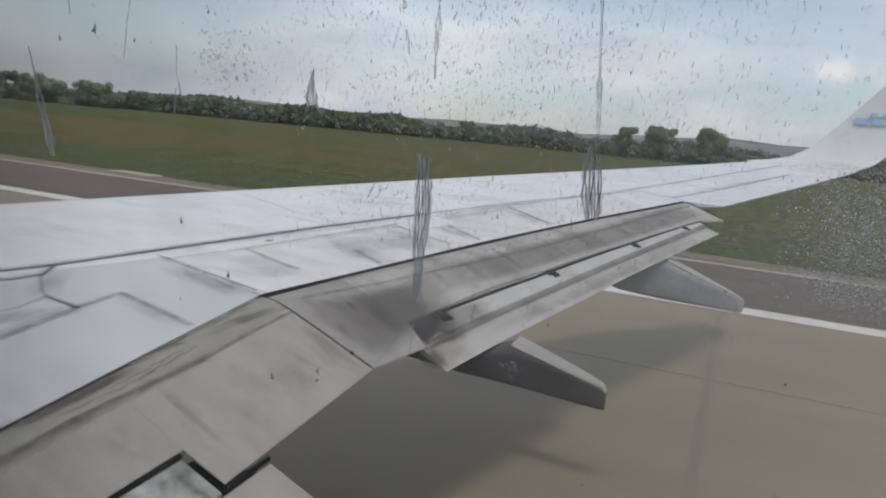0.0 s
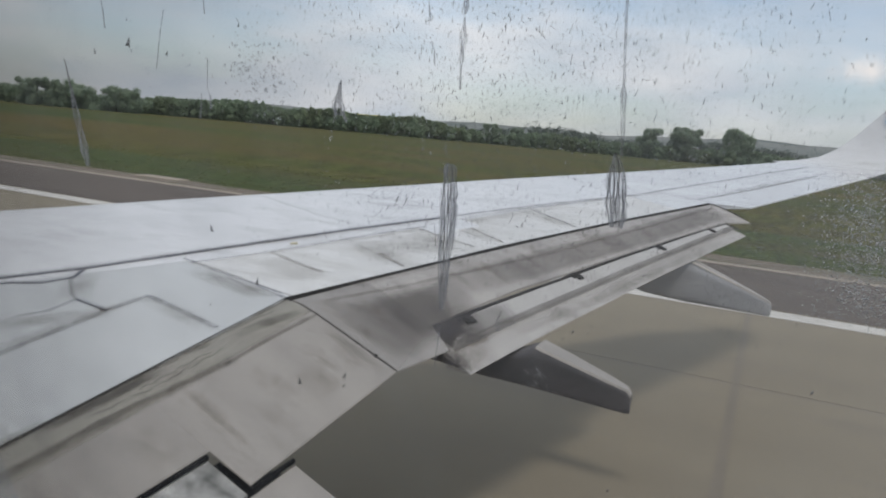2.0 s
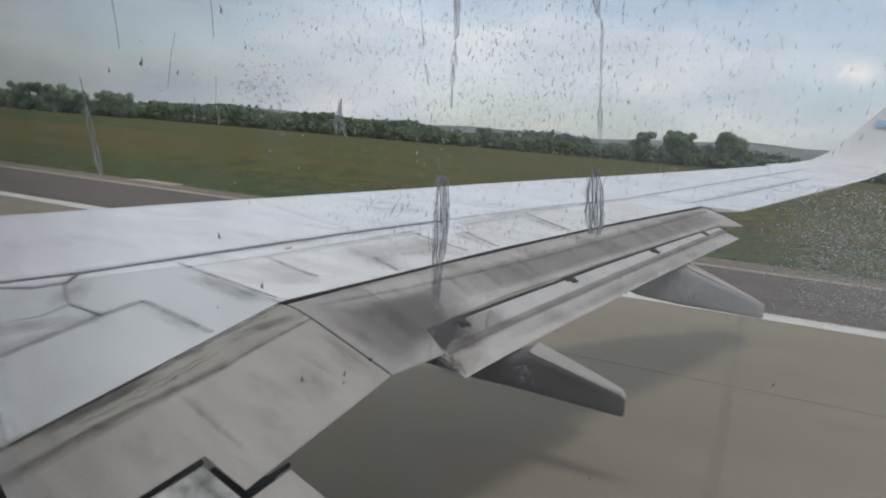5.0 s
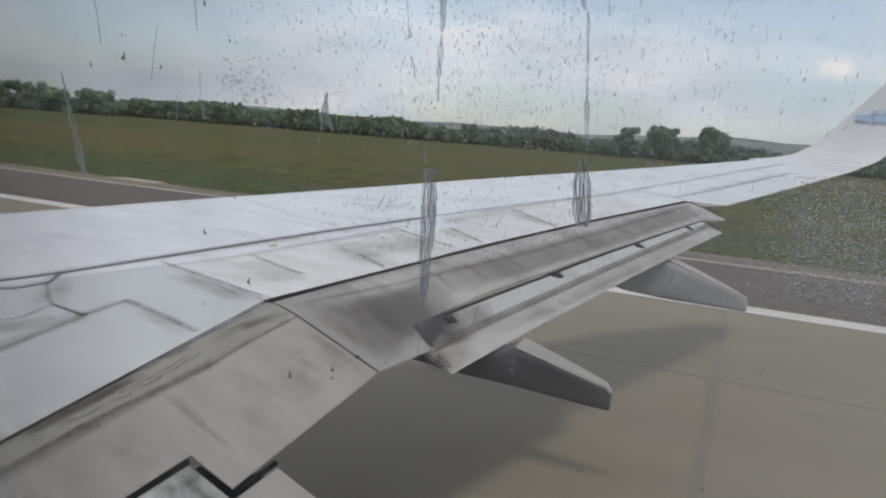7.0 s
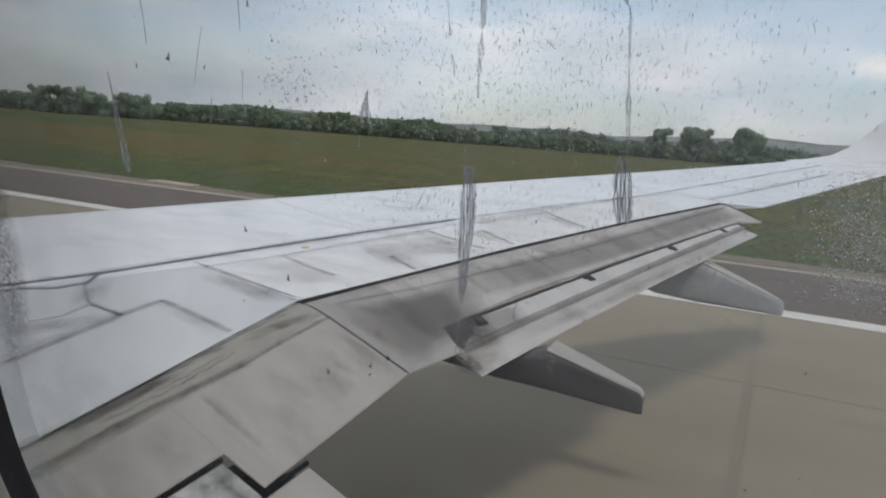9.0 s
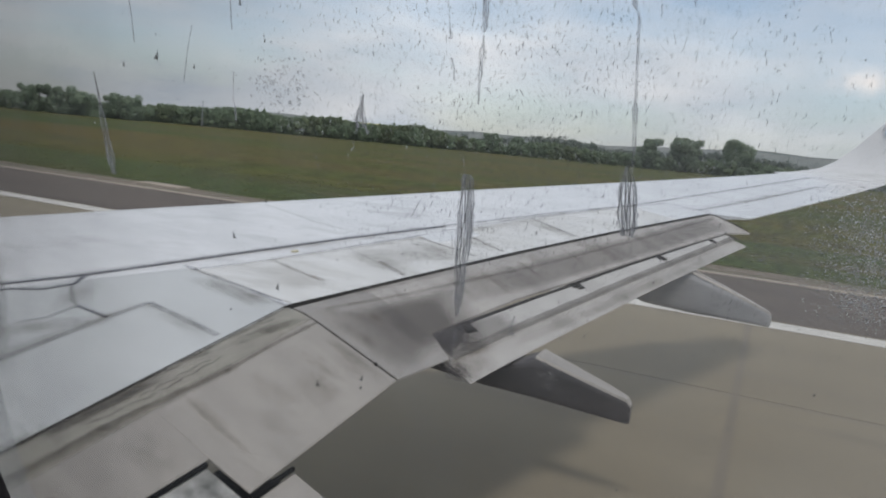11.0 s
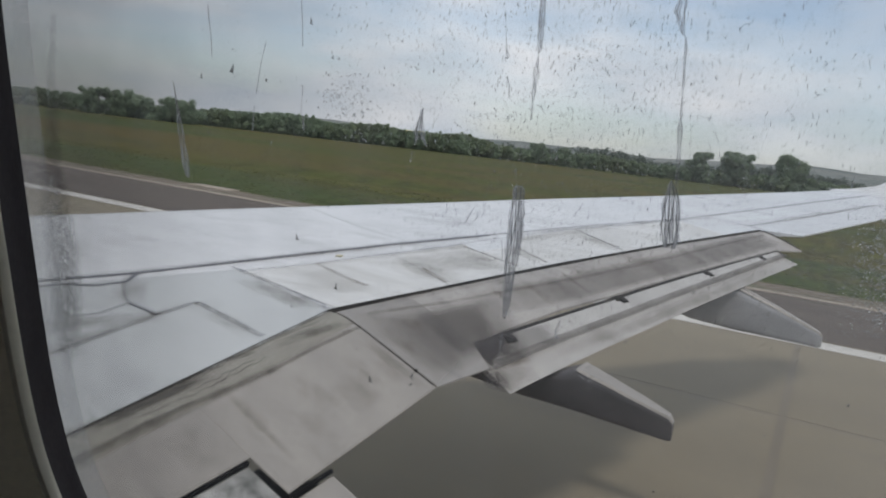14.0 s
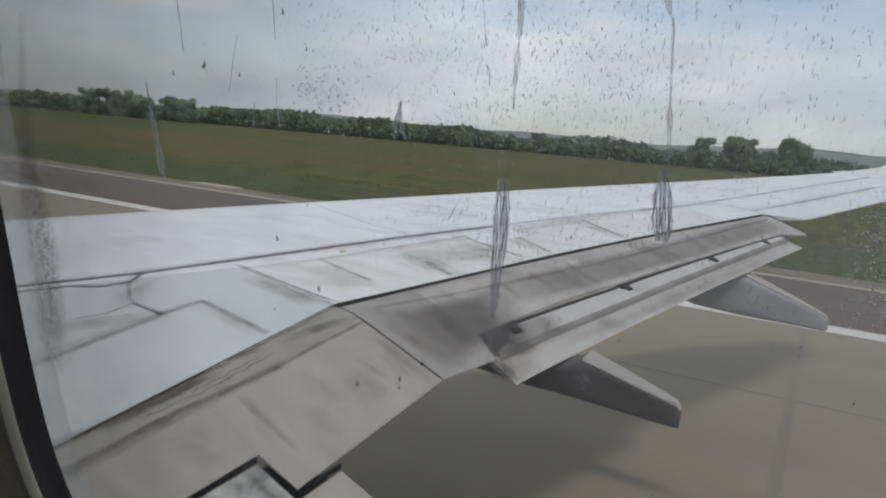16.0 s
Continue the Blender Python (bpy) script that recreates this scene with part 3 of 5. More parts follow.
for (f0, b0), (f1, b1) in zip(cuts, cuts[1:]):
    g = 0.004
    panel("spoiler", (sp_front(f0 + g) + 0.012, f0 + g), (sp_front(f1 - g) + 0.012, f1 - g), (flap_front(b1 - g) - 0.006, b1 - g), (flap_front(b0 + g) - 0.006, b0 + g),
          "spoiler", wing, lift=0.008, thick=0.006)
panel("spoiler_bed", (-3.85, 4.25), (sp_front(9.47), 9.47), (flap_front(8.97) - 0.09, 8.97), (-2.89, 4.0), "grime", wing, lift=0.004, thick=0.012, nu=30)
groove = [(-6.3, 0.2), (-4.63, 3.31), (-4.40, 3.72), (-3.77, 5.25), (-3.52, 5.85), (-3.02, 6.90), (-2.34, 8.30), (-1.60, 9.60), (-1.15, 10.7), (-0.15, 13.2), (0.55, 14.9)]
seam("panel_gap", groove[:6], 0.046, "seal", wing)
seam("panel_gap", groove[5:7], 0.030, "grime", wing)
seam("panel_gap", groove[6:], 0.036, "grime", wing)
seam("panel_gap", [(-4.40, 3.72), (-4.27, 3.52), (-4.34, 3.33), (-4.52, 3.22), (-5.2, 1.9)], 0.032, "seal", wing)
seam("panel_gap", [(-4.27, 3.50), (-4.14, 3.40), (-3.97, 3.27), (-3.87, 3.22)], 0.014, "grime", wing)
seam("panel_gap", [(-3.87, 3.22), (-3.55, 3.17)], 0.022, "seal", wing)
seam("panel_gap", [(-3.87, 3.21), (-3.83, 2.98), (-3.90, 2.82)], 0.018, "grime", wing)
seam("panel_gap", [(-3.30, 0.9), (-3.47, 2.41), (-3.55, 3.17), (-3.56, 3.50)], 0.026, "grime", wing)
seam("panel_gap", [(-3.56, 3.50), (-2.80, 3.28)], 0.024, "grime", wing)
seam("panel_gap", [(-3.92, 4.26), (-3.25, 4.08), (-2.802, 3.93)], 0.022, "grime", wing, lift=0.0095)
seam("panel_gap", [(-4.02, 4.29), (-3.86, 4.24)], 0.014, "grime", wing)
seam("panel_gap", [(p[0] - 0.01, p[1]) for p in front], 0.014, "smudge", wing, lift=0.0095)
seam("panel_gap", [(-5.15, 6.70), (-4.16, 6.26), (-3.47, 6.05)], 0.012, "faint", wing, lift=0.0015)
seam("panel_gap", [(-3.20, 8.45), (-2.36, 8.14)], 0.012, "faint", wing, lift=0.0015)
seam("panel_gap", [(-0.83, 9.80), (-0.28, 11.13), (0.64, 13.60), (1.00, 13.64)], 0.030, "grime", wing)
seam("panel_gap", [(-1.24, 10.05), (-0.66, 9.70)], 0.012, "grime", wing)
panel("access_cover", (-3.02, 6.30), (-2.83, 6.90), (-2.55, 6.70), (-2.74, 6.12), "white", wing, lift=0.0125, thick=0.006)
bm = bmesh.new()
box_bm(bm, -0.026, 0.026, -0.034, 0.034, 0, 0.006)
bmesh.ops.bevel(bm, geom=[e for e in bm.edges if abs(e.verts[0].co.z - e.verts[1].co.z) > 0.003], offset=0.016, segments=3, affect="EDGES")
mark = part("yellow_marker", bm, "yellow", wing)
mark.matrix_basis = pose(-3.62, 5.15, skin_z(-3.62, 5.15) + 0.002, 6, 0, -24)

edge_line = [(flap_front(y) + 0.002, y) for y in sorted([0.1 + 0.119 * i for i in range(81)] + [3.90, 3.97])]
# black beads draw the shade of the slot between wing and flaps
for first, last, width in ((0, 34, 0.008), (33, 52, 0.018), (51, 68, 0.026), (67, 83, 0.034)):      # the slot widens outboard
    seam("flap_gap_seal", [(x + width / 2 - 0.006, y) for x, y in edge_line[first:last]], width, "black", wing, lift=0.0085 if first else 0.005, deep=0.035 if first else 0.012)
# black filler standing for the shade in the gap at the flap's end
panel("flap_end_gap", (-2.78, 3.90), (-2.78, 3.985), (-1.99, 3.975), (-1.99, 3.905), "black", wing, zfun=lambda x, y: flap_z(x, y), lift=-0.012, thick=0.02, nu=2, nv=10)
seam("panel_gap", [(-2.36, 0.2), (-2.47, 1.75), (-2.495, 2.45), (-2.515, 3.1)], 0.026, "oil", wing, zfun=flap_z, lift=0.0055)
seam("panel_gap", [(-2.50, 2.6), (-2.515, 3.1), (-2.54, 3.43), (-2.56, 3.84)], 0.012, "oil", wing, zfun=flap_z, lift=0.0055)
seam("panel_gap", [(-3.59, 4.80), (-3.19, 4.63), (-2.92, 4.54)], 0.022, "smudge", wing, lift=0.0095)
seam("panel_gap", [(-2.86, 5.26), (-2.50, 5.02)], 0.020, "oil", wing, lift=0.0095)
seam("panel_gap", [(-2.97, 6.23), (-2.27, 5.89)], 0.022, "smudge", wing, lift=0.0095)
seam("panel_gap", [(-2.70, 6.66), (-2.12, 6.19)], 0.020, "smudge", wing, lift=0.0095)
seam("panel_gap", [(-2.40, 7.85), (-1.73, 7.24)], 0.020, "grime", wing, lift=0.0095)

# flap cove: a black block standing in for the shade between skin and flaps
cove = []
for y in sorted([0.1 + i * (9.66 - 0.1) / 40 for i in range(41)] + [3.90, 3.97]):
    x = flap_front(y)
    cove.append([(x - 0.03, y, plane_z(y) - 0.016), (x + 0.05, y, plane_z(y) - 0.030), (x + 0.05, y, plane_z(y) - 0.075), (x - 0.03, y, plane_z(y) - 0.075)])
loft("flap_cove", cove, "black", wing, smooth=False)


# inboard flap
def inb(y, s):
    return (flap_front(y) + s, y)


panel("inboard_flap_front", inb(0.1, 0.004), inb(3.93, 0.004), inb(3.93, 0.20), inb(0.1, 0.20), "flap_stained", wing, zfun=flap_z, thick=0.06, nu=24, nv=6)
panel("inboard_flap", inb(2.486, 0.2005), inb(3.932, 0.2005), (-1.95, 3.932), (-1.90, 2.49), "flap_clean", wing, zfun=flap_z, thick=0.03, aft_thick=0.008, nu=16, nv=8)
panel("inboard_flap_root", inb(0.1, 0.2005), inb(2.50, 0.2005), (-2.135, 2.4885), (-2.10, 0.1), "flap_clean", wing, zfun=flap_z, lift=0.0035, thick=0.03, aft_thick=0.008, nu=18, nv=6)
panel("flap_track_cover", (-2.13, 0.1), (-2.13, 2.472), (-1.90, 2.472), (-1.85, 0.1), "bare", wing, zfun=flap_z, lift=-0.03, thick=0.04)
panel("inboard_aft_flap", (-1.885, 0.1), (-1.885, 2.80), (-1.40, 2.80), (-1.35, 0.1), "flap_clean", wing, zfun=flap_z, lift=-0.034, thick=0.05, aft_thick=0.02)
# black sheets and strips laid into the flap gaps as their shade
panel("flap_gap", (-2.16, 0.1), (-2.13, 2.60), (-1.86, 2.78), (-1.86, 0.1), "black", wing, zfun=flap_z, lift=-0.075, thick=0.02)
panel("flap_gap", (-2.136, 0.1), (-2.136, 2.470), (-2.122, 2.470), (-2.122, 0.1), "gap_shade", wing, zfun=flap_z, lift=-0.004, thick=0.02, nu=12, nv=1)
panel("flap_gap", (-1.903, 2.492), (-1.896, 2.80), (-1.884, 2.80), (-1.890, 2.492), "gap_shade", wing, zfun=flap_z, lift=-0.006, thick=0.02, nu=4, nv=1)

# outboard flap: fore segment with its end plate, then two aft segments
panel("flap_bridge", (-2.77, 3.962), (flap_front(4.55) + 0.012, 4.55), (-2.00, 4.53), (-1.955, 3.962), "bridge", wing, zfun=flap_z, thick=0.07, aft_thick=0.010, nu=8, nv=8)
panel("flap_bridge_tip", (-2.0, 4.50), (-2.0, 4.535), (-1.81, 4.42), (-1.955, 3.951), "bridge", wing, zfun=flap_z, thick=0.05, aft_thick=0.010, nu=5, nv=5)
ys = [4.552, 5.6, 6.9, 8.1, 9.28]
slot = [(-2.015, 4.53), (-1.745, 5.56), (-1.318, 6.86), (-0.885, 8.1), (-0.44, 9.28)]
for k in range(4):
    y0, y1 = ys[k], ys[k + 1]
    panel("fore_flap", (flap_front(y0) + 0.012, y0), (flap_front(y1) + 0.012, y1), slot[k + 1], slot[k], "flap", wing, zfun=flap_z, thick=0.07, aft_thick=0.02, nu=8, nv=8)
panel("fore_flap_end", (flap_front(9.283) + 0.012, 9.283), (flap_front(9.64) + 0.012, 9.64), (-0.19, 9.66), (-0.43, 9.283), "flap", wing, zfun=flap_z, thick=0.06, aft_thick=0.02, nu=4, nv=8)
panel("aft_flap_front", (-2.04, 4.50), (-0.46, 9.27), (-0.355, 9.30), (-1.82, 4.46), "aft_flap", wing, zfun=flap_z, lift=-0.018, thick=0.06, nu=30, bow=(-0.065, -0.05))
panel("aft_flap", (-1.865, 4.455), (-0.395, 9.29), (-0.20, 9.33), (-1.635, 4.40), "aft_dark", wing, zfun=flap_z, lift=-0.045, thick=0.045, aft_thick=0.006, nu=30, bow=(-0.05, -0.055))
# black strip put in for the shade along the slot
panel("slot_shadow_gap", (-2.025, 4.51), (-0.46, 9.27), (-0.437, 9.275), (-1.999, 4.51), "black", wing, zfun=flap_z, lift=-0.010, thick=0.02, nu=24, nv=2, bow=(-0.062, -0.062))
for x, y, k in [(-1.905, 4.87, 1.6), (-1.465, 6.34, 1.25), (-0.965, 7.79, 1.15), (-0.565, 8.89, 0.95)]:
    bm = bmesh.new()
    box_bm(bm, -0.035 * k, 0.03 * k, -0.065 * k, 0.065 * k, -0.03, 0.010)
    box_bm(bm, -0.015 * k, 0.055 * k, -0.03 * k, 0.04 * k, -0.03, 0.016)
    bmesh.ops.bevel(bm, geom=list(bm.edges), offset=0.006, segments=2, affect="EDGES")
    ob = part("flap_hinge", bm, "black", wing)
    ob.matrix_basis = pose(x, y, flap_z(x, y) - 0.028, 0, 22, -20)
# dark lines along the outboard edges of the flap ends
soft_line("grime_line", [(flap_front(9.60) - 0.02, 9.615), (-0.62, 9.64), (-0.40, 9.655), (-0.22, 9.655)], 0.09, "soot_and_shade_spot", wing, flap_z, 0.010)
soft_line("grime_line", [(-0.455, 9.26), (-0.36, 9.285), (-0.26, 9.31)], 0.07, "soot_and_shade_spot", wing, flap_z, -0.012)
groove = [i / 24 for i in range(25)]
# shadow line between the aft segments, put into the colour
soft_line("grime_line", [(-1.815 + 1.465 * u - 0.20 * u * (1 - u), 4.47 + 4.82 * u) for u in groove], 0.075, "soot_and_groove_shade", wing, flap_z, -0.0135)
seam("panel_gap", [(-2.61, 4.11), (-2.34, 4.75), (-1.66, 6.59), (-0.95, 8.6), (-0.62, 9.5)], 0.014, "smudge", wing, zfun=flap_z, lift=0.005)
bm = bmesh.new()
bmesh.ops.create_icosphere(bm, subdivisions=2, radius=0.012)
ob = part("flap_roller", bm, "black", wing, smooth=True)
ob.location = (-2.10, 3.93, flap_z(-2.1, 3.93) + 0.01)


def stain(a, b, c, d, zfun, lift, mat):
    """A stain, and painted slot shade, over the plan quad a, b, c, d that fades towards its rim."""
    verts, faces, uvs = [], [], []
    lift += 0.0002 * (next(layer_no) % 12)
    n = 12
    for i in range(n + 1):
        for j in range(n + 1):
            u, v = i / n, j / n
            x = (1 - v) * ((1 - u) * a[0] + u * b[0]) + v * ((1 - u) * d[0] + u * c[0])
            y = (1 - v) * ((1 - u) * a[1] + u * b[1]) + v * ((1 - u) * d[1] + u * c[1])
            verts.append((x, y, zfun(x, y) + lift))
            uvs.append((u, v))
    for i in range(n):
        for j in range(n):
            k = i * (n + 1) + j
            faces.append((k, k + n + 1, k + n + 2, k + 1))
    ob = mesh_part("grime_stain", verts, faces, mat, wing)
    layer = ob.data.uv_layers.new(name="spread")
    for loop in ob.data.loops:
        layer.data[loop.index].uv = uvs[loop.vertex_index]
    ob.visible_shadow = False
    return ob


def band(p, q, w, zfun, lift, mat="dirt"):
    """A stain, and painted corner shade, along the line p to q, w wide."""
    dx, dy = q[0] - p[0], q[1] - p[1]
    k = math.hypot(dx, dy)
    nx, ny = -dy / k * w / 2, dx / k * w / 2
    return stain((p[0] + nx, p[1] + ny), (q[0] + nx, q[1] + ny), (q[0] - nx, q[1] - ny), (p[0] - nx, p[1] - ny), zfun, lift, mat)


band((-2.16, 4.95), (-0.46, 9.75), 0.30, flap_z, 0.009, "soot_film")
stain((-2.58, 4.02), (-2.18, 5.20), (-1.80, 5.05), (-1.94, 3.97), flap_z, 0.009, "soot_film")
stain((-2.45, 4.32), (-2.17, 5.02), (-1.87, 4.72), (-1.98, 4.28), flap_z, 0.009, "soot_and_groove_shade")
for p, q, w in [((-2.60, 4.06), (-1.95, 4.10), 0.17), ((-2.50, 4.05), (-2.02, 4.12), 0.10), ((-2.50, 4.30), (-1.90, 4.24), 0.12), ((-2.66, 4.03), (-2.30, 4.32), 0.10)]:
    band(p, q, w, flap_z, 0.009, "streak_grime")
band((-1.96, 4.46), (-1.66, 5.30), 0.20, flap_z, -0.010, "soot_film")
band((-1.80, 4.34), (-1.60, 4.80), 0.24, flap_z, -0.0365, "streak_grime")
for y0 in (5.25, 5.62, 6.1, 6.75, 7.2, 7.9, 8.4, 8.9):      # chordwise streaks on the fore flap
    x0 = flap_front(y0)
    band((x0 + 0.10, y0), (x0 + 0.45, y0 - 0.05), 0.10 + 0.05 * math.sin(9 * y0), flap_z, 0.009, "streak_grime")
# the hole at the slot's inboard end is painted as a dark patch
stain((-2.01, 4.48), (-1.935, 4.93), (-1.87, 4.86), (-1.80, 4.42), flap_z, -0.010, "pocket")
# sooty inner end of the aft flap, with the corner's shade painted in
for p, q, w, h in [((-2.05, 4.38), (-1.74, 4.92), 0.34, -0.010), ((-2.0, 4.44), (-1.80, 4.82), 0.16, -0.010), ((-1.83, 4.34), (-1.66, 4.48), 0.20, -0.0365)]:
    band(p, q, w, flap_z, h, "soot_and_shade_spot")
for p, q, w in [((-2.70, 4.25), (-2.25, 5.45), 0.14), ((-2.38, 5.42), (-1.98, 5.52), 0.22), ((-2.05, 6.25), (-1.75, 6.32), 0.20), ((-1.75, 7.05), (-1.45, 7.1), 0.20),
                ((-2.50, 2.68), (-2.02, 2.66), 0.055), ((-2.46, 2.70), (-2.20, 2.68), 0.10), ((-2.30, 3.35), (-2.02, 3.38), 0.30), ((-2.45, 3.86), (-1.98, 3.82), 0.14), ((-2.45, 1.7), (-2.14, 1.75), 0.35)]:
    band(p, q, w, flap_z, 0.009)
for p, q, w in [((-2.600, 1.98), (-2.640, 2.74), 0.075), ((-2.612, 2.16), (-2.632, 2.62), 0.055), ((-2.605, 2.02), (-2.618, 2.30), 0.050), ((-2.625, 2.40), (-2.640, 2.66), 0.060), ((-2.655, 1.5), (-2.665, 2.1), 0.05),
                ((-2.705, 2.84), (-2.68, 3.10), 0.055), ((-2.665, 3.22), (-2.65, 3.74), 0.085), ((-2.64, 3.45), (-2.63, 3.86), 0.07)]:
    band(p, q, w, flap_z, 0.0095, "oil_smear")
for p, q, w in [((-2.44, 3.10), (-2.05, 3.16), 0.22), ((-2.48, 3.55), (-2.10, 3.60), 0.18), ((-2.40, 2.30), (-2.15, 2.32), 0.24), ((-2.20, 2.95), (-1.98, 2.92), 0.16), ((-2.30, 3.75), (-2.05, 3.70), 0.14)]:
    band(p, q, w, flap_z, 0.0095, "mottle")
soft_line("grime_line", [(flap_front(1.2 + 0.18 * i) + 0.016, 1.2 + 0.18 * i) for i in range(16)], 0.05, "stain_line", wing, flap_z, 0.0095)


def wavy(p, q, width, mat, swing, seed):
    """A thin wandering line of grime from p to q on the flap."""
    h = random.Random(seed)
    k = 26
    drift, line = 0.0, []
    for i in range(k + 1):
        drift = 0.72 * drift + h.gauss(0, swing)
        line.append((p[0] + (q[0] - p[0]) * i / k + drift, p[1] + (q[1] - p[1]) * i / k))
    soft_line("grime_line", line, width, mat, wing, flap_z, 0.0095)


for seed, (p, q, width, swing) in enumerate([((-2.440, 1.5), (-2.500, 2.25), 0.040, 0.002), ((-2.498, 2.2), (-2.508, 3.05), 0.036, 0.002), ((-2.506, 3.0), (-2.552, 3.93), 0.026, 0.002), ((-2.478, 1.6), (-2.512, 2.5), 0.018, 0.003),
                                             ((-2.558, 2.18), (-2.560, 2.76), 0.013, 0.004), ((-2.560, 2.72), (-2.602, 3.10), 0.013, 0.004), ((-2.575, 2.50), (-2.620, 3.02), 0.011, 0.005), ((-2.640, 2.1), (-2.672, 2.85), 0.018, 0.003),
                                             ((-2.712, 2.9), (-2.728, 3.7), 0.014, 0.003)]):
    wavy(p, q, width, "stain_line", swing, seed)
for p, q, w in [((-1.80, 4.47), (-1.60, 4.55), 0.20), ((-1.72, 4.6), (-0.5, 8.7), 0.11), ((-1.55, 5.1), (-0.35, 9.0), 0.10)]:
    band(p, q, w, flap_z, -0.0385)
for p, q, w in [((-3.50, 4.62), (-2.84, 4.38), 0.36), ((-3.20, 5.50), (-2.52, 5.02), 0.30), ((-2.98, 6.18), (-2.38, 5.70), 0.26), ((-2.75, 6.62), (-2.18, 6.16), 0.26), ((-2.42, 7.72), (-1.74, 7.2), 0.24), ((-3.80, 4.30), (-2.0, 8.60), 0.20), ((-3.16, 5.62), (-2.60, 5.30), 0.60), ((-3.02, 5.95), (-2.40, 5.55), 0.50)]:
    band(p, q, w, skin_z, 0.0105)
stain((-3.80, 4.24), (-2.82, 3.92), (-2.98, 3.78), (-3.50, 3.98), skin_z, 0.0085, "streak_grime")
stain((-3.55, 4.16), (-2.82, 3.92), (-2.92, 3.84), (-3.40, 4.05), skin_z, 0.0085, "streak_grime")
for p, q, w in [((-3.75, 4.08), (-2.85, 3.84), 0.20), ((-3.56, 3.47), (-2.80, 3.24), 0.18), ((-3.50, 2.2), (-3.58, 3.5), 0.14), ((-4.3, 3.65), (-3.85, 3.15), 0.24), ((-3.9, 2.6), (-3.5, 3.2), 0.24), ((-4.60, 3.40), (-2.95, 6.85), 0.16), ((-3.0, 6.85), (-1.5, 9.75), 0.16), ((-0.9, 9.75), (0.6, 13.5), 0.20)]:
    band(p, q, w, skin_z, 0.0085)


def fairing(y, stations, mat, label, first):
    """A flat-sided fairing of a flap track, its sky-lit top coloured as a separate spine; stations: x, top, bottom,
    half width.
    """
    rows, spine = [], []
    for x, zt, zb, hw in stations:
        zm, h = (zt + zb) / 2, (zt - zb) / 2
        ring_pts = []
        for k in range(20):
            a = 2 * math.pi * (k + 0.5) / 20
            cx, sz = math.cos(a), math.sin(a)
            low = 1.0 if sz > 0 else 0.75
            ring_pts.append((x, y + hw * low * math.copysign(abs(cx) ** 0.35, cx), EYE_Z + zm + h * math.copysign(abs(sz) ** 0.35, sz)))
        rows.append(ring_pts)
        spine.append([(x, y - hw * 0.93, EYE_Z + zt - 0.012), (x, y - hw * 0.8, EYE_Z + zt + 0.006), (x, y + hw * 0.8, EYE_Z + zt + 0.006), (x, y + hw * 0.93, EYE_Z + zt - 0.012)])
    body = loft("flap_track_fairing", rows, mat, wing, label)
    # sky light on the top is put into the spine's own colour
    loft("spine", spine[first:], "flap_clean", body, "fairing top, coloured apart from its sides for sky light")


fairing(5.04, [(-3.0, -1.32, -1.55, 0.10), (-2.6, -1.40, -1.68, 0.15), (-2.1, -1.50, -1.70, 0.16), (-1.75, -1.54, -1.732, 0.15), (-1.52, -1.50, -1.738, 0.145), (-1.36, -1.425, -1.745, 0.14), (-1.1, -1.50, -1.763, 0.11), (-0.85, -1.575, -1.782, 0.08), (-0.71, -1.62, -1.793, 0.05), (-0.68, -1.66, -1.79, 0.035)], "soot_shade", "dark flap track fairing with sooty, shade-painted sides and blunt tail", 5)
fairing(8.10, [(-2.0, -0.95, -1.20, 0.10), (-1.6, -1.02, -1.36, 0.14), (-1.1, -1.10, -1.49, 0.14), (-0.65, -1.08, -1.52, 0.13), (-0.3, -1.21, -1.525, 0.10), (0.0, -1.33, -1.53, 0.07), (0.13, -1.385, -1.535, 0.045), (0.16, -1.42, -1.52, 0.03)], "fairing", "grey flap track fairing with blunt tail", 3)

# ---------------------------------------------------------------- fuselage and cabin window
LEAN = 0.25
FUS_Y, FUS_Z, FUS_R = -1.655, EYE_Z - 0.46, 1.88


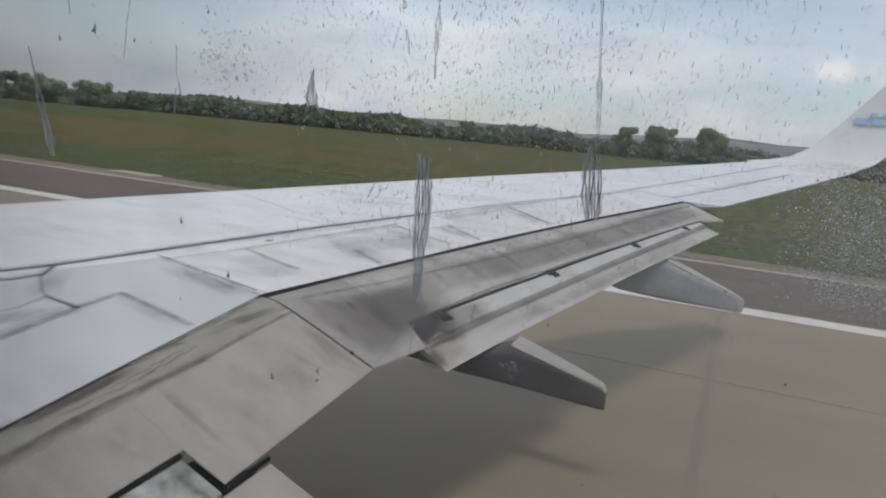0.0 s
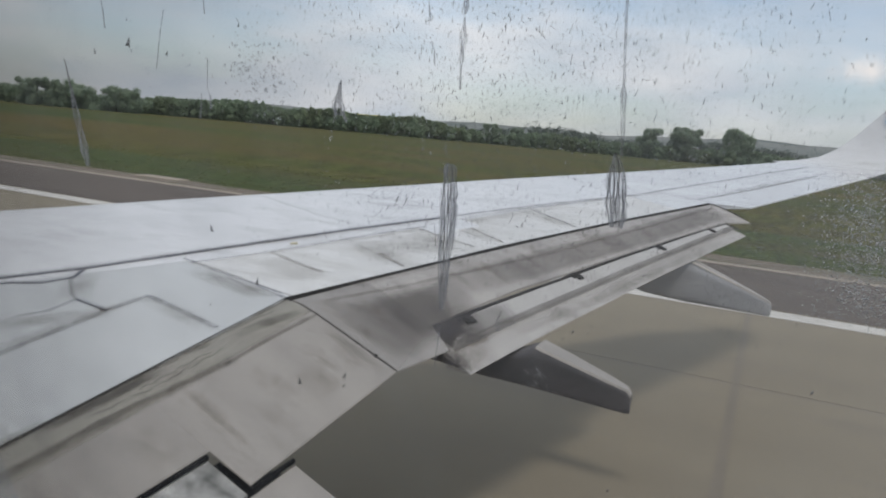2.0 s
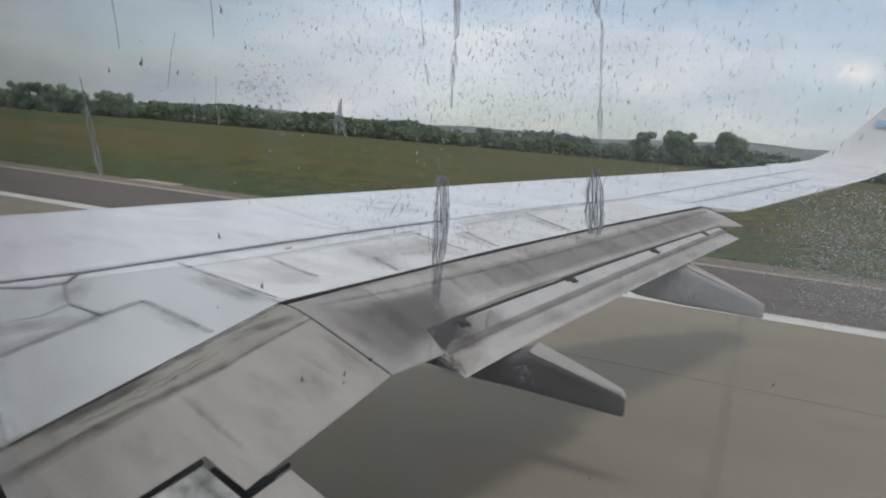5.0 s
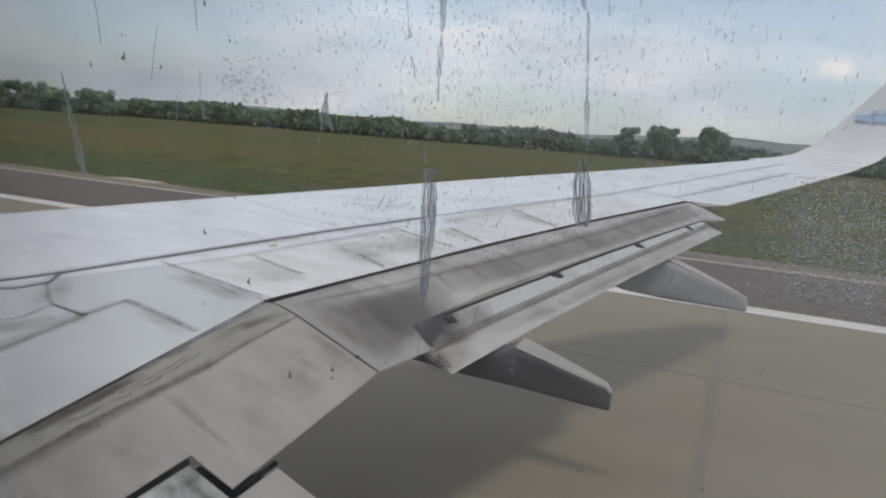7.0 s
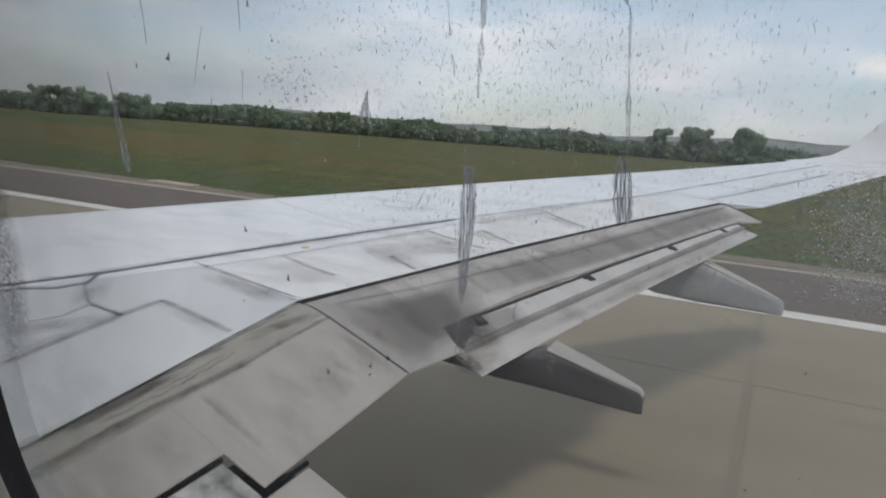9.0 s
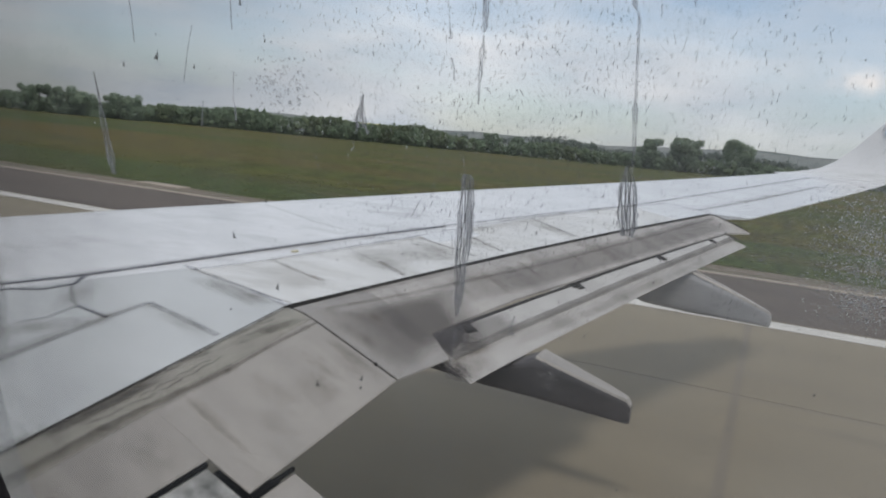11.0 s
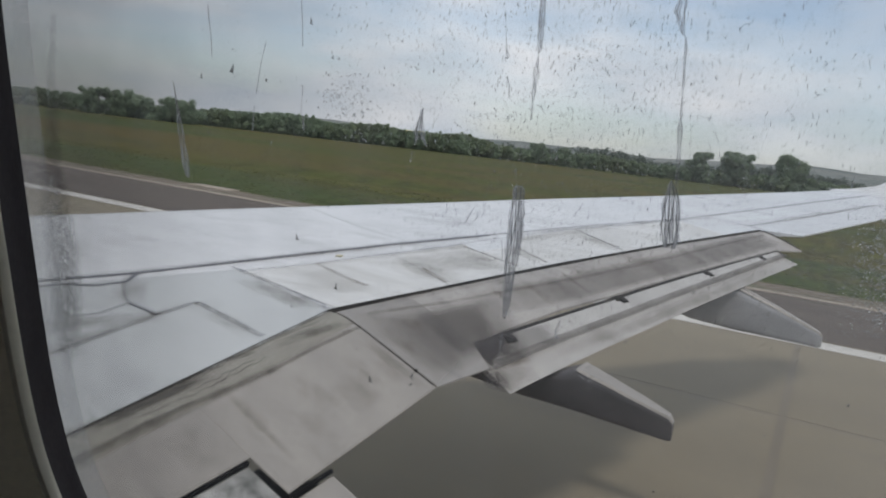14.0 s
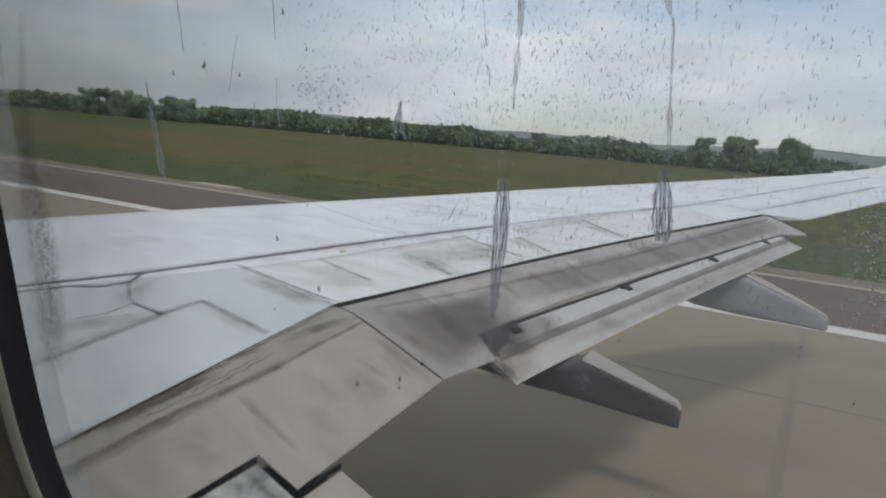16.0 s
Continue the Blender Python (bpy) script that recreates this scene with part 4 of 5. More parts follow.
def fuselage():
    """The hull as a ring wall, with one opening at the near window and a row of them on the far side."""
    far = [(-5.98 + 0.52 * k, -5.98 + 0.52 * k + 0.27) for k in range(23)]
    xs = sorted({-16.0, -11.0, 11.0, -0.60, 0.16, *[round(v, 3) for w in far for v in w]})
    th0 = math.degrees(math.asin(0.46 / FUS_R))
    angles = [th0 - 12.5, th0 + 7.0] + [th0 + 7.0 + k * (150 - 2 * th0 + 8) / 20 for k in range(1, 20)] + [180 - th0 - 6.0, 180 - th0 + 6.0]
    angles += [angles[-1] + k * (360 + th0 - 12.5 - angles[-1]) / 20 for k in range(1, 20)]
    n = len(angles)
    band = angles.index(180 - th0 - 6.0)
    verts, faces = [], []
    for r in (FUS_R, FUS_R - 0.06):
        for x in xs:
            for a in angles:
                verts.append((x, FUS_Y + r * math.cos(radians(a)), FUS_Z + r * math.sin(radians(a))))
    o = n * len(xs)
    for i in range(len(xs) - 1):
        mid = (xs[i] + xs[i + 1]) / 2
        for j in range(n):
            k = (j + 1) % n
            ring_ids = (i * n + j, i * n + k, (i + 1) * n + k, (i + 1) * n + j)
            near_hole = j == 0 and -0.60 < mid < 0.16
            far_hole = j == band and any(w0 < mid < w1 for w0, w1 in far)
            if near_hole or far_hole:
                for p, q in zip(ring_ids, ring_ids[1:] + ring_ids[:1]):
                    if near_hole and {p, q} in ({ring_ids[0], ring_ids[1]}, {ring_ids[2], ring_ids[3]}) and any(-0.60 < xs[p // n] < 0.16 for _ in (0,)):
                        continue
                    faces.append((p, q, q + o, p + o))
                continue
            faces.append(ring_ids[::-1])
            faces.append(tuple(v + o for v in ring_ids))
    for i, flip in ((0, False), (len(xs) - 1, True)):
        f = tuple(i * n + j for j in range(n))
        faces.append(f if flip else f[::-1])
    return tagged(mesh_part("fuselage_wall", verts, faces, "fuselage"), "pale painted hull wall of the airliner", "fuselage", kind="structure")


fuselage()

WIN_U, WIN_V, WIN_A, WIN_B, WIN_N, WIN_LEAN = -0.0937, -0.0350, 0.1645, 0.17, 4.00, 0.114


def on_wall(u, v, depth):
    """A place on the leaning cabin wall; depth is measured outboard from the eye's upright plane."""
    return (u, depth - LEAN * v, EYE_Z + v)


def outline(grow, depth, n=96):
    pts = []
    for k in range(n):
        a = 2 * math.pi * k / n
        c, s = math.cos(a), math.sin(a)
        u = (WIN_A + grow) * math.copysign(abs(c) ** (2 / WIN_N), c)
        v = (WIN_B + grow) * math.copysign(abs(s) ** (2 / WIN_N), s)
        pts.append(on_wall(WIN_U + u + WIN_LEAN * v, WIN_V + v, depth))
    return pts


def ring(name, profile, mat, parent, label=""):
    """A ring round the window; profile: closed list of (growth, depth)."""
    n = 96
    cols = [outline(g, d, n) for g, d in profile]
    verts = [cols[j][k] for k in range(n) for j in range(len(profile))]
    m = len(profile)
    faces = []
    for k in range(n):
        for j in range(m):
            a, b = k * m + j, k * m + (j + 1) % m
            c, d = ((k + 1) % n) * m + (j + 1) % m, ((k + 1) % n) * m + j
            faces.append((a, b, c, d))
    ob = mesh_part(name, verts, faces, mat, parent, label, True)
    bm = bmesh.new()
    bm.from_mesh(ob.data)
    bmesh.ops.recalc_face_normals(bm, faces=bm.faces)
    for e in bm.edges:
        e.smooth = not (len(e.link_faces) == 2 and e.calc_face_angle(0) > radians(40))
    bm.to_mesh(ob.data)
    bm.free()
    return ob


window = empty("cabin_window", (0, 0, 0), "rounded airliner window, rain-streaked, with black rubber gasket", "window")
ring("rubber_gasket", [(0.0, 0.156), (-0.005, 0.150), (-0.0150, 0.1385), (-0.0178, 0.1362), (-0.0178, 0.1345), (-0.010, 0.1345), (0.012, 0.150), (0.012, 0.158), (0.002, 0.158)], "gasket", window, "black rubber gasket")
# added ring that stands in for the reflection at the pane's edge
ring("frame_lip", [(0.006, 0.1698), (0.0072, 0.1675), (0.016, 0.1655), (0.036, 0.1655), (0.036, 0.1698)], "bead", window, "pale translucent ring for the reflection along the pane edge").visible_shadow = False
ring("window_reveal", [(-0.0180, 0.1362), (-0.0182, 0.1345), (-0.0172, 0.1325), (-0.0150, 0.1318), (-0.012, 0.1330), (-0.012, 0.1342), (-0.0175, 0.1342)], "rim", window, "pale plastic trim ring")
ring("lining_funnel", [(-0.0155, 0.1322), (0.002, 0.1195), (0.037, 0.104), (0.082, 0.096), (0.082, 0.102), (0.040, 0.110), (0.006, 0.126), (-0.012, 0.1338)], "lining", window, "cream plastic window surround")
pv = outline(0.045, 0.1705) + outline(0.045, 0.1735)
pane = mesh_part("outer_pane", pv, [tuple(range(96)), tuple(range(96, 192))[::-1]] + [(k, (k + 1) % 96, 96 + (k + 1) % 96, 96 + k) for k in range(96)], "pane", window, "dusty clear acrylic pane")
pane.visible_shadow = False


def side_wall():
    """The cabin's side lining with an opening, bowed like the hull."""
    inner = outline(0.081, 0.099)
    outer = []
    for k in range(96):
        a = 2 * math.pi * k / 96
        c, s = math.cos(a), math.sin(a)
        m = max(abs(c), abs(s))
        u, v = WIN_U + 1.6 * c / m, WIN_V + 0.75 * s / m
        outer.append((u, FUS_Y + math.sqrt((FUS_R - 0.09) ** 2 - (v + 0.46) ** 2), EYE_Z + v))
    verts = inner + outer + [(x, y + 0.01, z) for x, y, z in inner] + [(x, y + 0.01, z) for x, y, z in outer]
    faces = []
    for k in range(96):
        j = (k + 1) % 96
        faces += [(k, j, 96 + j, 96 + k), (192 + j, 192 + k, 288 + k, 288 + j), (k, 192 + k, 192 + j, j), (96 + k, 96 + j, 288 + j, 288 + k)]
    return tagged(mesh_part("wall_lining", verts, faces, "lining"), "cream plastic cabin side lining", "wall lining", kind="structure")


side_wall()

# ---------------------------------------------------------------- ground
HILL_AZ = [-60, -10, 2, 12, 24, 34, 50, 90]
HILL_EL = [1.25, 1.45, 1.30, 1.05, 0.85, 0.95, 0.55, 0.5]


def ground_z(x, y):
    r = math.hypot(x, y)
    az = math.degrees(math.atan2(-x, y))
    if y < 0 or r < 620:
        return -0.06
    h = 2600 * math.tan(radians(interp(az, HILL_AZ, HILL_EL))) + 4
    t = min(1.0, (r - 620) / 1980)
    s = t * t * (3 - 2 * t)
    s = s if r < 2600 else 1.0 - 0.5 * min(1, (r - 2600) / 1900)
    fade = min(1.0, y / 300)
    return -0.06 + h * s * fade * (1 + 0.10 * math.sin(az * 0.33 + 1.0) + 0.05 * math.sin(az * 0.9))


def ground():
    radii = [8, 20, 33, 50, 80, 130, 200, 300, 420, 520, 620, 720, 840, 980, 1140, 1320, 1520, 1750, 2000, 2300, 2600, 3000, 3600, 4500]
    n = 180
    verts = [(0, 0, -0.06)]
    for r in radii:
        for k in range(n):
            a = 2 * math.pi * k / n
            x, y = r * math.cos(a), r * math.sin(a)
            verts.append((x, y, ground_z(x, y)))
    faces = [(0, 1 + k, 1 + (k + 1) % n) for k in range(n)]
    for i in range(len(radii) - 1):
        for k in range(n):
            a, b = 1 + i * n + k, 1 + i * n + (k + 1) % n
            faces.append((a, a + n, b + n, b))
    ob = mesh_part("ground", verts, faces, "grass", None, smooth=True)
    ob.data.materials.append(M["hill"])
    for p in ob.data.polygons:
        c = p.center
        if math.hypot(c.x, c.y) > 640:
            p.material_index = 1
    return tagged(ob, "green and brown grass field rising to far hills", "ground", kind="structure")


ground()


def strip(name, y0, y1, z0, z1, mat, label, category, x0=-900, x1=900):
    bm = bmesh.new()
    n = 60
    rows = []
    for i in range(n + 1):
        x = x0 + (x1 - x0) * i / n
        rows.append([bm.verts.new((x, y0, z0)), bm.verts.new((x, y0, z1)), bm.verts.new((x, y1, z1)), bm.verts.new((x, y1, z0))])
    for a, b in zip(rows, rows[1:]):
        for j in range(3):
            bm.faces.new((a[j], a[j + 1], b[j + 1], b[j]))
    bmesh.ops.recalc_face_normals(bm, faces=bm.faces)
    return tagged(part(name, bm, mat), label, category, kind="structure")


strip("mown_verge", 32.903, 47, -0.2, -0.035, "green", "green mown grass strip along the verge", "grass")
runway = strip("runway", -26, 22.1, -0.2, -0.005, "joint", "pale worn concrete runway with dark joints", "runway")
strip("shoulder", 22.1, 29.95, -0.2, 0.0, "asphalt", "dark asphalt runway shoulder", "shoulder")
strip("edge_line", 20.96, 21.86, -0.02, 0.006, "line", "white painted runway edge line on concrete", "road marking")
strip("edging", 29.953, 30.55, -0.2, 0.012, "strip", "pale concrete edging strip beside the shoulder", "edging")
strip("verge", 30.553, 32.9, -0.2, -0.01, "soil", "bare brown soil verge along the edging", "verge")
bm = bmesh.new()
gap = 0.06
for y0, y1 in ((-26, -7), (-7, 3), (3, 14), (14, 20.955), (21.865, 22.095)):
    for x0, x1 in ((-900, -60.1), (29.9, 900)):
        box_bm(bm, x0, x1, y0 + gap, y1 - gap, -0.15, 0.0)
part("far_slabs", bm, "concrete", runway)
slab_meshes = {}
for y0, y1 in ((-26, -7), (-7, 3), (3, 14), (14, 20.955), (21.865, 22.095)):
    bm = bmesh.new()
    box_bm(bm, -3.75 + 0.075, 3.75 - 0.075, y0 + gap, y1 - gap, -0.15, 0.0)
    me = bpy.data.meshes.new("slab")
    bm.to_mesh(me)
    bm.free()
    me.materials.append(M["concrete"])
    for i in range(12):
        ob = new("slab", me)
        ob.location = (-56.35 + 7.5 * i, 0, 0)
        ob.parent = runway

# concrete pad of a runway edge light, and rough grass along the verge
bm = bmesh.new()
box_bm(bm, -1.6, 1.6, -0.55, 0.55, -0.15, 0.04)
bmesh.ops.bevel(bm, geom=list(bm.edges), offset=0.02, segments=1, affect="EDGES")
pad = tagged(part("light_pad", bm, "strip"), "pale concrete pad set in the grass verge", "pad")
pad.location = (-32.5, 32.6, 0)

# ---------------------------------------------------------------- trees and distance
rng = np.random.default_rng(5)
n = 9000
gx, gy = rng.uniform(-75, 25, n), 32.2 + 20 * rng.random(n) ** 1.6
gh, gw, ga = 0.015 + 0.04 * rng.random(n), 0.04 + 0.08 * rng.random(n), rng.uniform(0, math.pi, n)
ca, sa = np.cos(ga) * gw, np.sin(ga) * gw
lean = rng.normal(0, 0.05, n)
gz = np.full(n, -0.05)
tufts = np.stack([np.stack([gx - ca, gy - sa, gz], 1), np.stack([gx + ca, gy + sa, gz], 1), np.stack([gx + ca * 1.3 + lean, gy + sa * 1.3, gz + gh], 1), np.stack([gx - ca * 1.3 + lean, gy - sa * 1.3, gz + gh * 0.8], 1)], 1).reshape(-1, 3)
tagged(mesh_part("grass_tufts", tufts.tolist(), [(4 * i, 4 * i + 1, 4 * i + 2, 4 * i + 3) for i in range(n)], "blades"), "rough green grass tufts along the verge", "grass", kind="stuff")


def crown_arrays(h, w, n, seed, base=0.12, lumps=9, low=0.12, leaf=0.020, swell=1.0):
    """Many small leaf sprays on the shells of several lumps: one crown of height h and width w."""
    g = np.random.default_rng(seed)
    cen = np.stack([g.normal(0, 0.24 * w, lumps), g.normal(0, 0.24 * w, lumps), h * (base + low + (0.82 - low - base) * g.random(lumps))], 1)
    rad = swell * w * (0.19 + 0.13 * g.random(lumps)) * (1.15 - 0.40 * (cen[:, 2] / h))
    which = g.integers(0, lumps, n)
    d = g.normal(size=(n, 3))
    d /= np.linalg.norm(d, axis=1)[:, None]
    p = cen[which] + d * (rad[which] * (0.50 + 0.56 * g.random(n)))[:, None] * np.array([1, 1, 0.95])
    p[:, 2] = np.maximum(p[:, 2], h * base * (0.4 + 0.6 * g.random(n)))
    size = (leaf * h) * (0.6 + 0.9 * g.random(n))
    a = np.cross(d, g.normal(size=(n, 3)))
    a /= np.linalg.norm(a, axis=1)[:, None] + 1e-9
    b = np.cross(d, a) + 0.35 * g.normal(size=(n, 3))
    v = np.stack([p - a * size[:, None], p + b * size[:, None] * 0.75, p + a * size[:, None], p - b * size[:, None] * 0.8], 1)
    return v.reshape(-1, 3)


def quads(n):
    return [(4 * i, 4 * i + 1, 4 * i + 2, 4 * i + 3) for i in range(n)]


def unit_ball():
    bm = bmesh.new()
    bmesh.ops.create_icosphere(bm, subdivisions=2, radius=1)
    bm.verts.index_update()
    v = np.array([p.co[:] for p in bm.verts])
    f = [tuple(p.index for p in q.verts) for q in bm.faces]
    bm.free()
    return v, f


BALL_V, BALL_F = unit_ball()


def core_arrays(h, w, seed, count=5):
    """The dense inside of a crown: a few uneven lumps of foliage."""
    g = np.random.default_rng(seed + 900)
    vs, fs = [], []
    for k in range(count):
        c = np.array([g.normal(0, 0.17 * w), g.normal(0, 0.17 * w), h * (0.16 + 0.52 * (k + 0.5) / count)])
        r = w * (0.27 + 0.07 * g.random()) * (1.0 - 0.18 * k / count)
        rough = 1 + 0.16 * g.normal(size=(len(BALL_V), 1))
        fs += [tuple(i + sum(len(q) for q in vs) for i in f) for f in BALL_F]
        vs.append(c + BALL_V * rough * np.array([r, r, min(r, 0.20 * h)]))
    v = np.concatenate(vs)
    v[:, 2] = np.maximum(v[:, 2], 0.02 * h)
    return v, fs


def polar(r, az):
    return (-r * math.sin(radians(az)), r * math.cos(radians(az)))


def trunk_bm(h, w):
    bm = bmesh.new()
    bmesh.ops.create_cone(bm, cap_ends=True, segments=8, radius1=0.035 * h, radius2=0.012 * h, depth=0.6 * h, matrix=Matrix.Translation((0, 0, 0.28 * h)))
    for k in range(5):
        a = k * 1.3
        m = Matrix.Translation((0, 0, 0.34 * h + 0.03 * h * k)) @ Matrix.Rotation(a, 4, "Z") @ Matrix.Rotation(radians(48), 4, "Y") @ Matrix.Translation((0, 0, 0.14 * h))
        bmesh.ops.create_cone(bm, cap_ends=True, segments=5, radius1=0.014 * h, radius2=0.004 * h, depth=0.28 * h, matrix=m)
    return bm


def tree(r, az, h, w, seed, label, group):
    x, y = polar(r, az)
    t = empty("tree", (x, y, ground_z(x, y)), label, "tree", group)
    part("trunk", trunk_bm(h, w), "bark", t)
    v = crown_arrays(h, 1.12 * w, 12000, seed, base=0.02, lumps=46, low=0.04, swell=0.80)
    cv, cf = core_arrays(h, w, seed)
    n = len(v)
    mesh_part("crown", v.tolist() + cv.tolist(), quads(n // 4) + [tuple(i + n for i in f) for f in cf], "leaf", t)
    return t


# lone trees standing in the hedge line and in the open field
for k, (r, az, h, w) in enumerate([(430, 53.2, 15.5, 10), (432, 52.0, 15.2, 10), (428, 50.6, 15.0, 14), (420, 48.0, 14.5, 11), (421, 46.9, 14.0, 11)]):
    tree(r, az, h, w, 20 + k, "dark rounded field tree among grass", "field trees")
for k, (r, az, h, w) in enumerate([(470, 8.8, 21.5, 11), (470, 6.4, 23, 15), (465, 2.6, 24, 18.5), (480, 20.5, 14.5, 9), (480, 18.8, 14, 8), (500, 24.6, 13, 6.5)]):
    tree(r, az, h, w, 40 + k, "dark green hedgerow tree rising from shrubs", "hedgerow trees")


def wood(name, spots, label, n=150, mat="leaf_far"):
    """A far wood: crowns of many trees as one sheet of leaves."""
    vs = []
    for i, (x, y, h, w) in enumerate(spots):
        v = crown_arrays(h, w, n, 100 + i % 9, base=0.0, lumps=44, low=0.02, leaf=0.028, swell=0.55)
        a = 2.4 * i
        c, s = math.cos(a), math.sin(a)
        v = np.stack([v[:, 0] * c - v[:, 1] * s + x, v[:, 0] * s + v[:, 1] * c + y, v[:, 2] + ground_z(x, y)], 1)
        vs.append(v)
    v = np.concatenate(vs)
    faces, cores, at = quads(len(v) // 4), [], len(v)
    for i, (x, y, h, w) in enumerate(spots):
        cv, cf = core_arrays(h, w, i % 23, 3)
        faces += [tuple(k + at for k in f) for f in cf]
        at += len(cv)
        cores.append(cv + np.array([x, y, ground_z(x, y)]))
    v = np.concatenate([v] + cores)
    return tagged(mesh_part(name, v.tolist(), faces, mat), label, "woodland", kind="stuff")


spots = []
for az in np.arange(-30, 86, 0.36):
    h = 9.6 + 2.0 * math.sin(az * 0.7) * math.sin(az * 0.23 + 1) + 1.5 * rng.random()
    x, y = polar(455 + 30 * rng.random(), az + 0.3 * rng.random())
    spots.append((x, y, max(3.5, h), 6 + 3 * rng.random()))
wood("hedgerow", spots, "low continuous green hedgerow across the field", 950)
spots = []
for az in np.arange(23.6, 46, 0.36):
    for row in range(2):
        edge = min(1, (az - 22.6) / 2.5, (47 - az) / 4)
        x, y = polar(470 + 25 * row + 10 * rng.random(), az + 0.3 * rng.random())
        spots.append((x, y, (13.0 + 2.0 * rng.random() + 1.5 * math.sin(az)) * (0.6 + 0.4 * edge), 8 + 3 * rng.random()))
wood("woodland", spots, "dense dark green wood edge behind grass", 1400)
spots = []
for az in np.arange(46, 75, 0.6):
    x, y = polar(620 + 40 * rng.random(), az)
    spots.append((x, y, 9 + 3 * rng.random(), 11))
for az in np.arange(-25, 23, 0.55):
    x, y = polar(700 + 60 * rng.random(), az)
    spots.append((x, y, 16 + 5 * rng.random() + 4 * math.sin(az * 0.5), 14))
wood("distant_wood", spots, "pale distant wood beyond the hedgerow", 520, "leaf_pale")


def house(r, az, w, d, h, turn):
    x, y = polar(r, az)
    t = empty("farmhouse", (x, y, ground_z(x, y)), "small white house with dark pitched roof", "house", "far houses")
    t.rotation_euler = (0, 0, radians(turn))
    bm = bmesh.new()
    box_bm(bm, -w / 2, w / 2, -d / 2, d / 2, -0.3, h)
    part("wall", bm, "house", t)
    e, rh = 0.35, 0.42 * d
    v = [(-w / 2 - e, -d / 2 - e, h), (w / 2 + e, -d / 2 - e, h), (w / 2 + e, d / 2 + e, h), (-w / 2 - e, d / 2 + e, h), (-w / 2 - e, 0, h + rh), (w / 2 + e, 0, h + rh)]
    roof = mesh_part("roof", v, [(0, 1, 5, 4), (2, 3, 4, 5), (0, 4, 3), (1, 2, 5), (0, 3, 2, 1)], "roof", t)
    bm = bmesh.new()
    box_bm(bm, -0.35, 0.35, -0.35, 0.35, h + rh * 0.5, h + rh + 0.7)
    part("chimney", bm, "roof", roof)
    for k in (-0.28, 0.0, 0.28):
        bm = bmesh.new()
        box_bm(bm, k * w - 0.5, k * w + 0.5, -d / 2 - 0.05, -d / 2 + 0.1, 1.0, 2.2)
        part("window", bm, "glass_dark", t)


house(474, 38.6, 10, 8, 4.4, 20)
house(476, 37.2, 8, 7, 4.0, -15)

for r, az, h in ((430, 42.4, 14), (520, 1.6, 15), (600, -1.2, 16)):
    x, y = polar(r, az)
    t = empty("mast", (x, y, ground_z(x, y)), "thin grey steel mast in the field", "mast")
    bm = bmesh.new()
    bmesh.ops.create_cone(bm, cap_ends=True, segments=8, radius1=0.28, radius2=0.16, depth=h, matrix=Matrix.Translation((0, 0, h / 2)))
    part("pole", bm, "steel", t)
    bm = bmesh.new()
    box_bm(bm, -0.6, 0.6, -0.15, 0.15, h - 0.5, h - 0.25)
    part("crossarm", bm, "steel", t)

# yellow rape field on the far slope
v, f = [], []
for i in range(15):
    az = 29.0 + 5.0 * i / 14
    for r in (1900, 2150):
        x, y = polar(r, az)
        v.append((x, y, ground_z(x, y) + 1.2))
for i in range(14):
    f.append((2 * i, 2 * i + 1, 2 * i + 3, 2 * i + 2))
tagged(mesh_part("rape_field", v, f, "crop"), "bright yellow rape field on a far slope", "field", kind="structure")

# ---------------------------------------------------------------- rain on the pane
OUT = Vector((0, 1, LEAN)).normalized()
UP = Vector((0, -LEAN, 1)).normalized()
SKIN = 0.1737


def drop_geo(verts, faces, u, v, w, h, ang, thick, bend=0.0):
    """One flattened bead or run of water, as a low dome with a flat back."""
    base = Vector(on_wall(u, v, SKIN))
    ca, sa = math.cos(ang), math.sin(ang)
    o = len(verts)
    n = 8
    for ringr, zz in ((1.0, 0.0), (0.72, 0.7)):
        for k in range(n):
            a = 2 * math.pi * k / n
            p, q = ringr * w / 2 * math.cos(a), ringr * h / 2 * math.sin(a)
            p += bend * w * (q / h) ** 2
            x, y = p * ca - q * sa, p * sa + q * ca
            verts.append(tuple(base + Vector((x, 0, 0)) + UP * y + OUT * (thick * zz)))
    verts.append(tuple(base + OUT * thick))
    for k in range(n):
        j = (k + 1) % n
        faces.append((o + k, o + j, o + n + j, o + n + k))
        faces.append((o + n + k, o + n + j, o + 2 * n))
    faces.append(tuple(o + k for k in range(n))[::-1])


def rain(name, label, drops, mat="water"):
    verts, faces = [], []
    for d in drops:
        drop_geo(verts, faces, *d)
    ob = tagged(mesh_part(name, verts, faces, mat, None, smooth=True), label, "raindrops", kind="stuff")
    ob.visible_shadow = False
    return ob


g = random.Random(11)
drops = []
while len(drops) < 8500:
    u = g.uniform(-0.255, 0.035)
    v = g.uniform(-0.042, 0.052)
    dense = 0.05 + 0.95 * max(0, min(1, (u + 0.15) / 0.08, 0.25 + (0.012 - u) / 0.05))
    if g.random() > dense * min(1, max((0.65 if v > -0.027 else 0.32) if u > -0.115 else 0.05, (v + 0.012) / 0.02)):
        continue
    long = g.random() ** 4.6
    sc = 0.72 - 0.25 * max(0, min(1, (-u - 0.06) / 0.08))
    h = (0.00022 + 0.0021 * long) * sc
    drops.append((u, v, (0.00010 + 0.00010 * g.random()) * sc, h, radians(g.gauss(-4, 11)), 0.00020, g.uniform(-0.8, 0.8)))
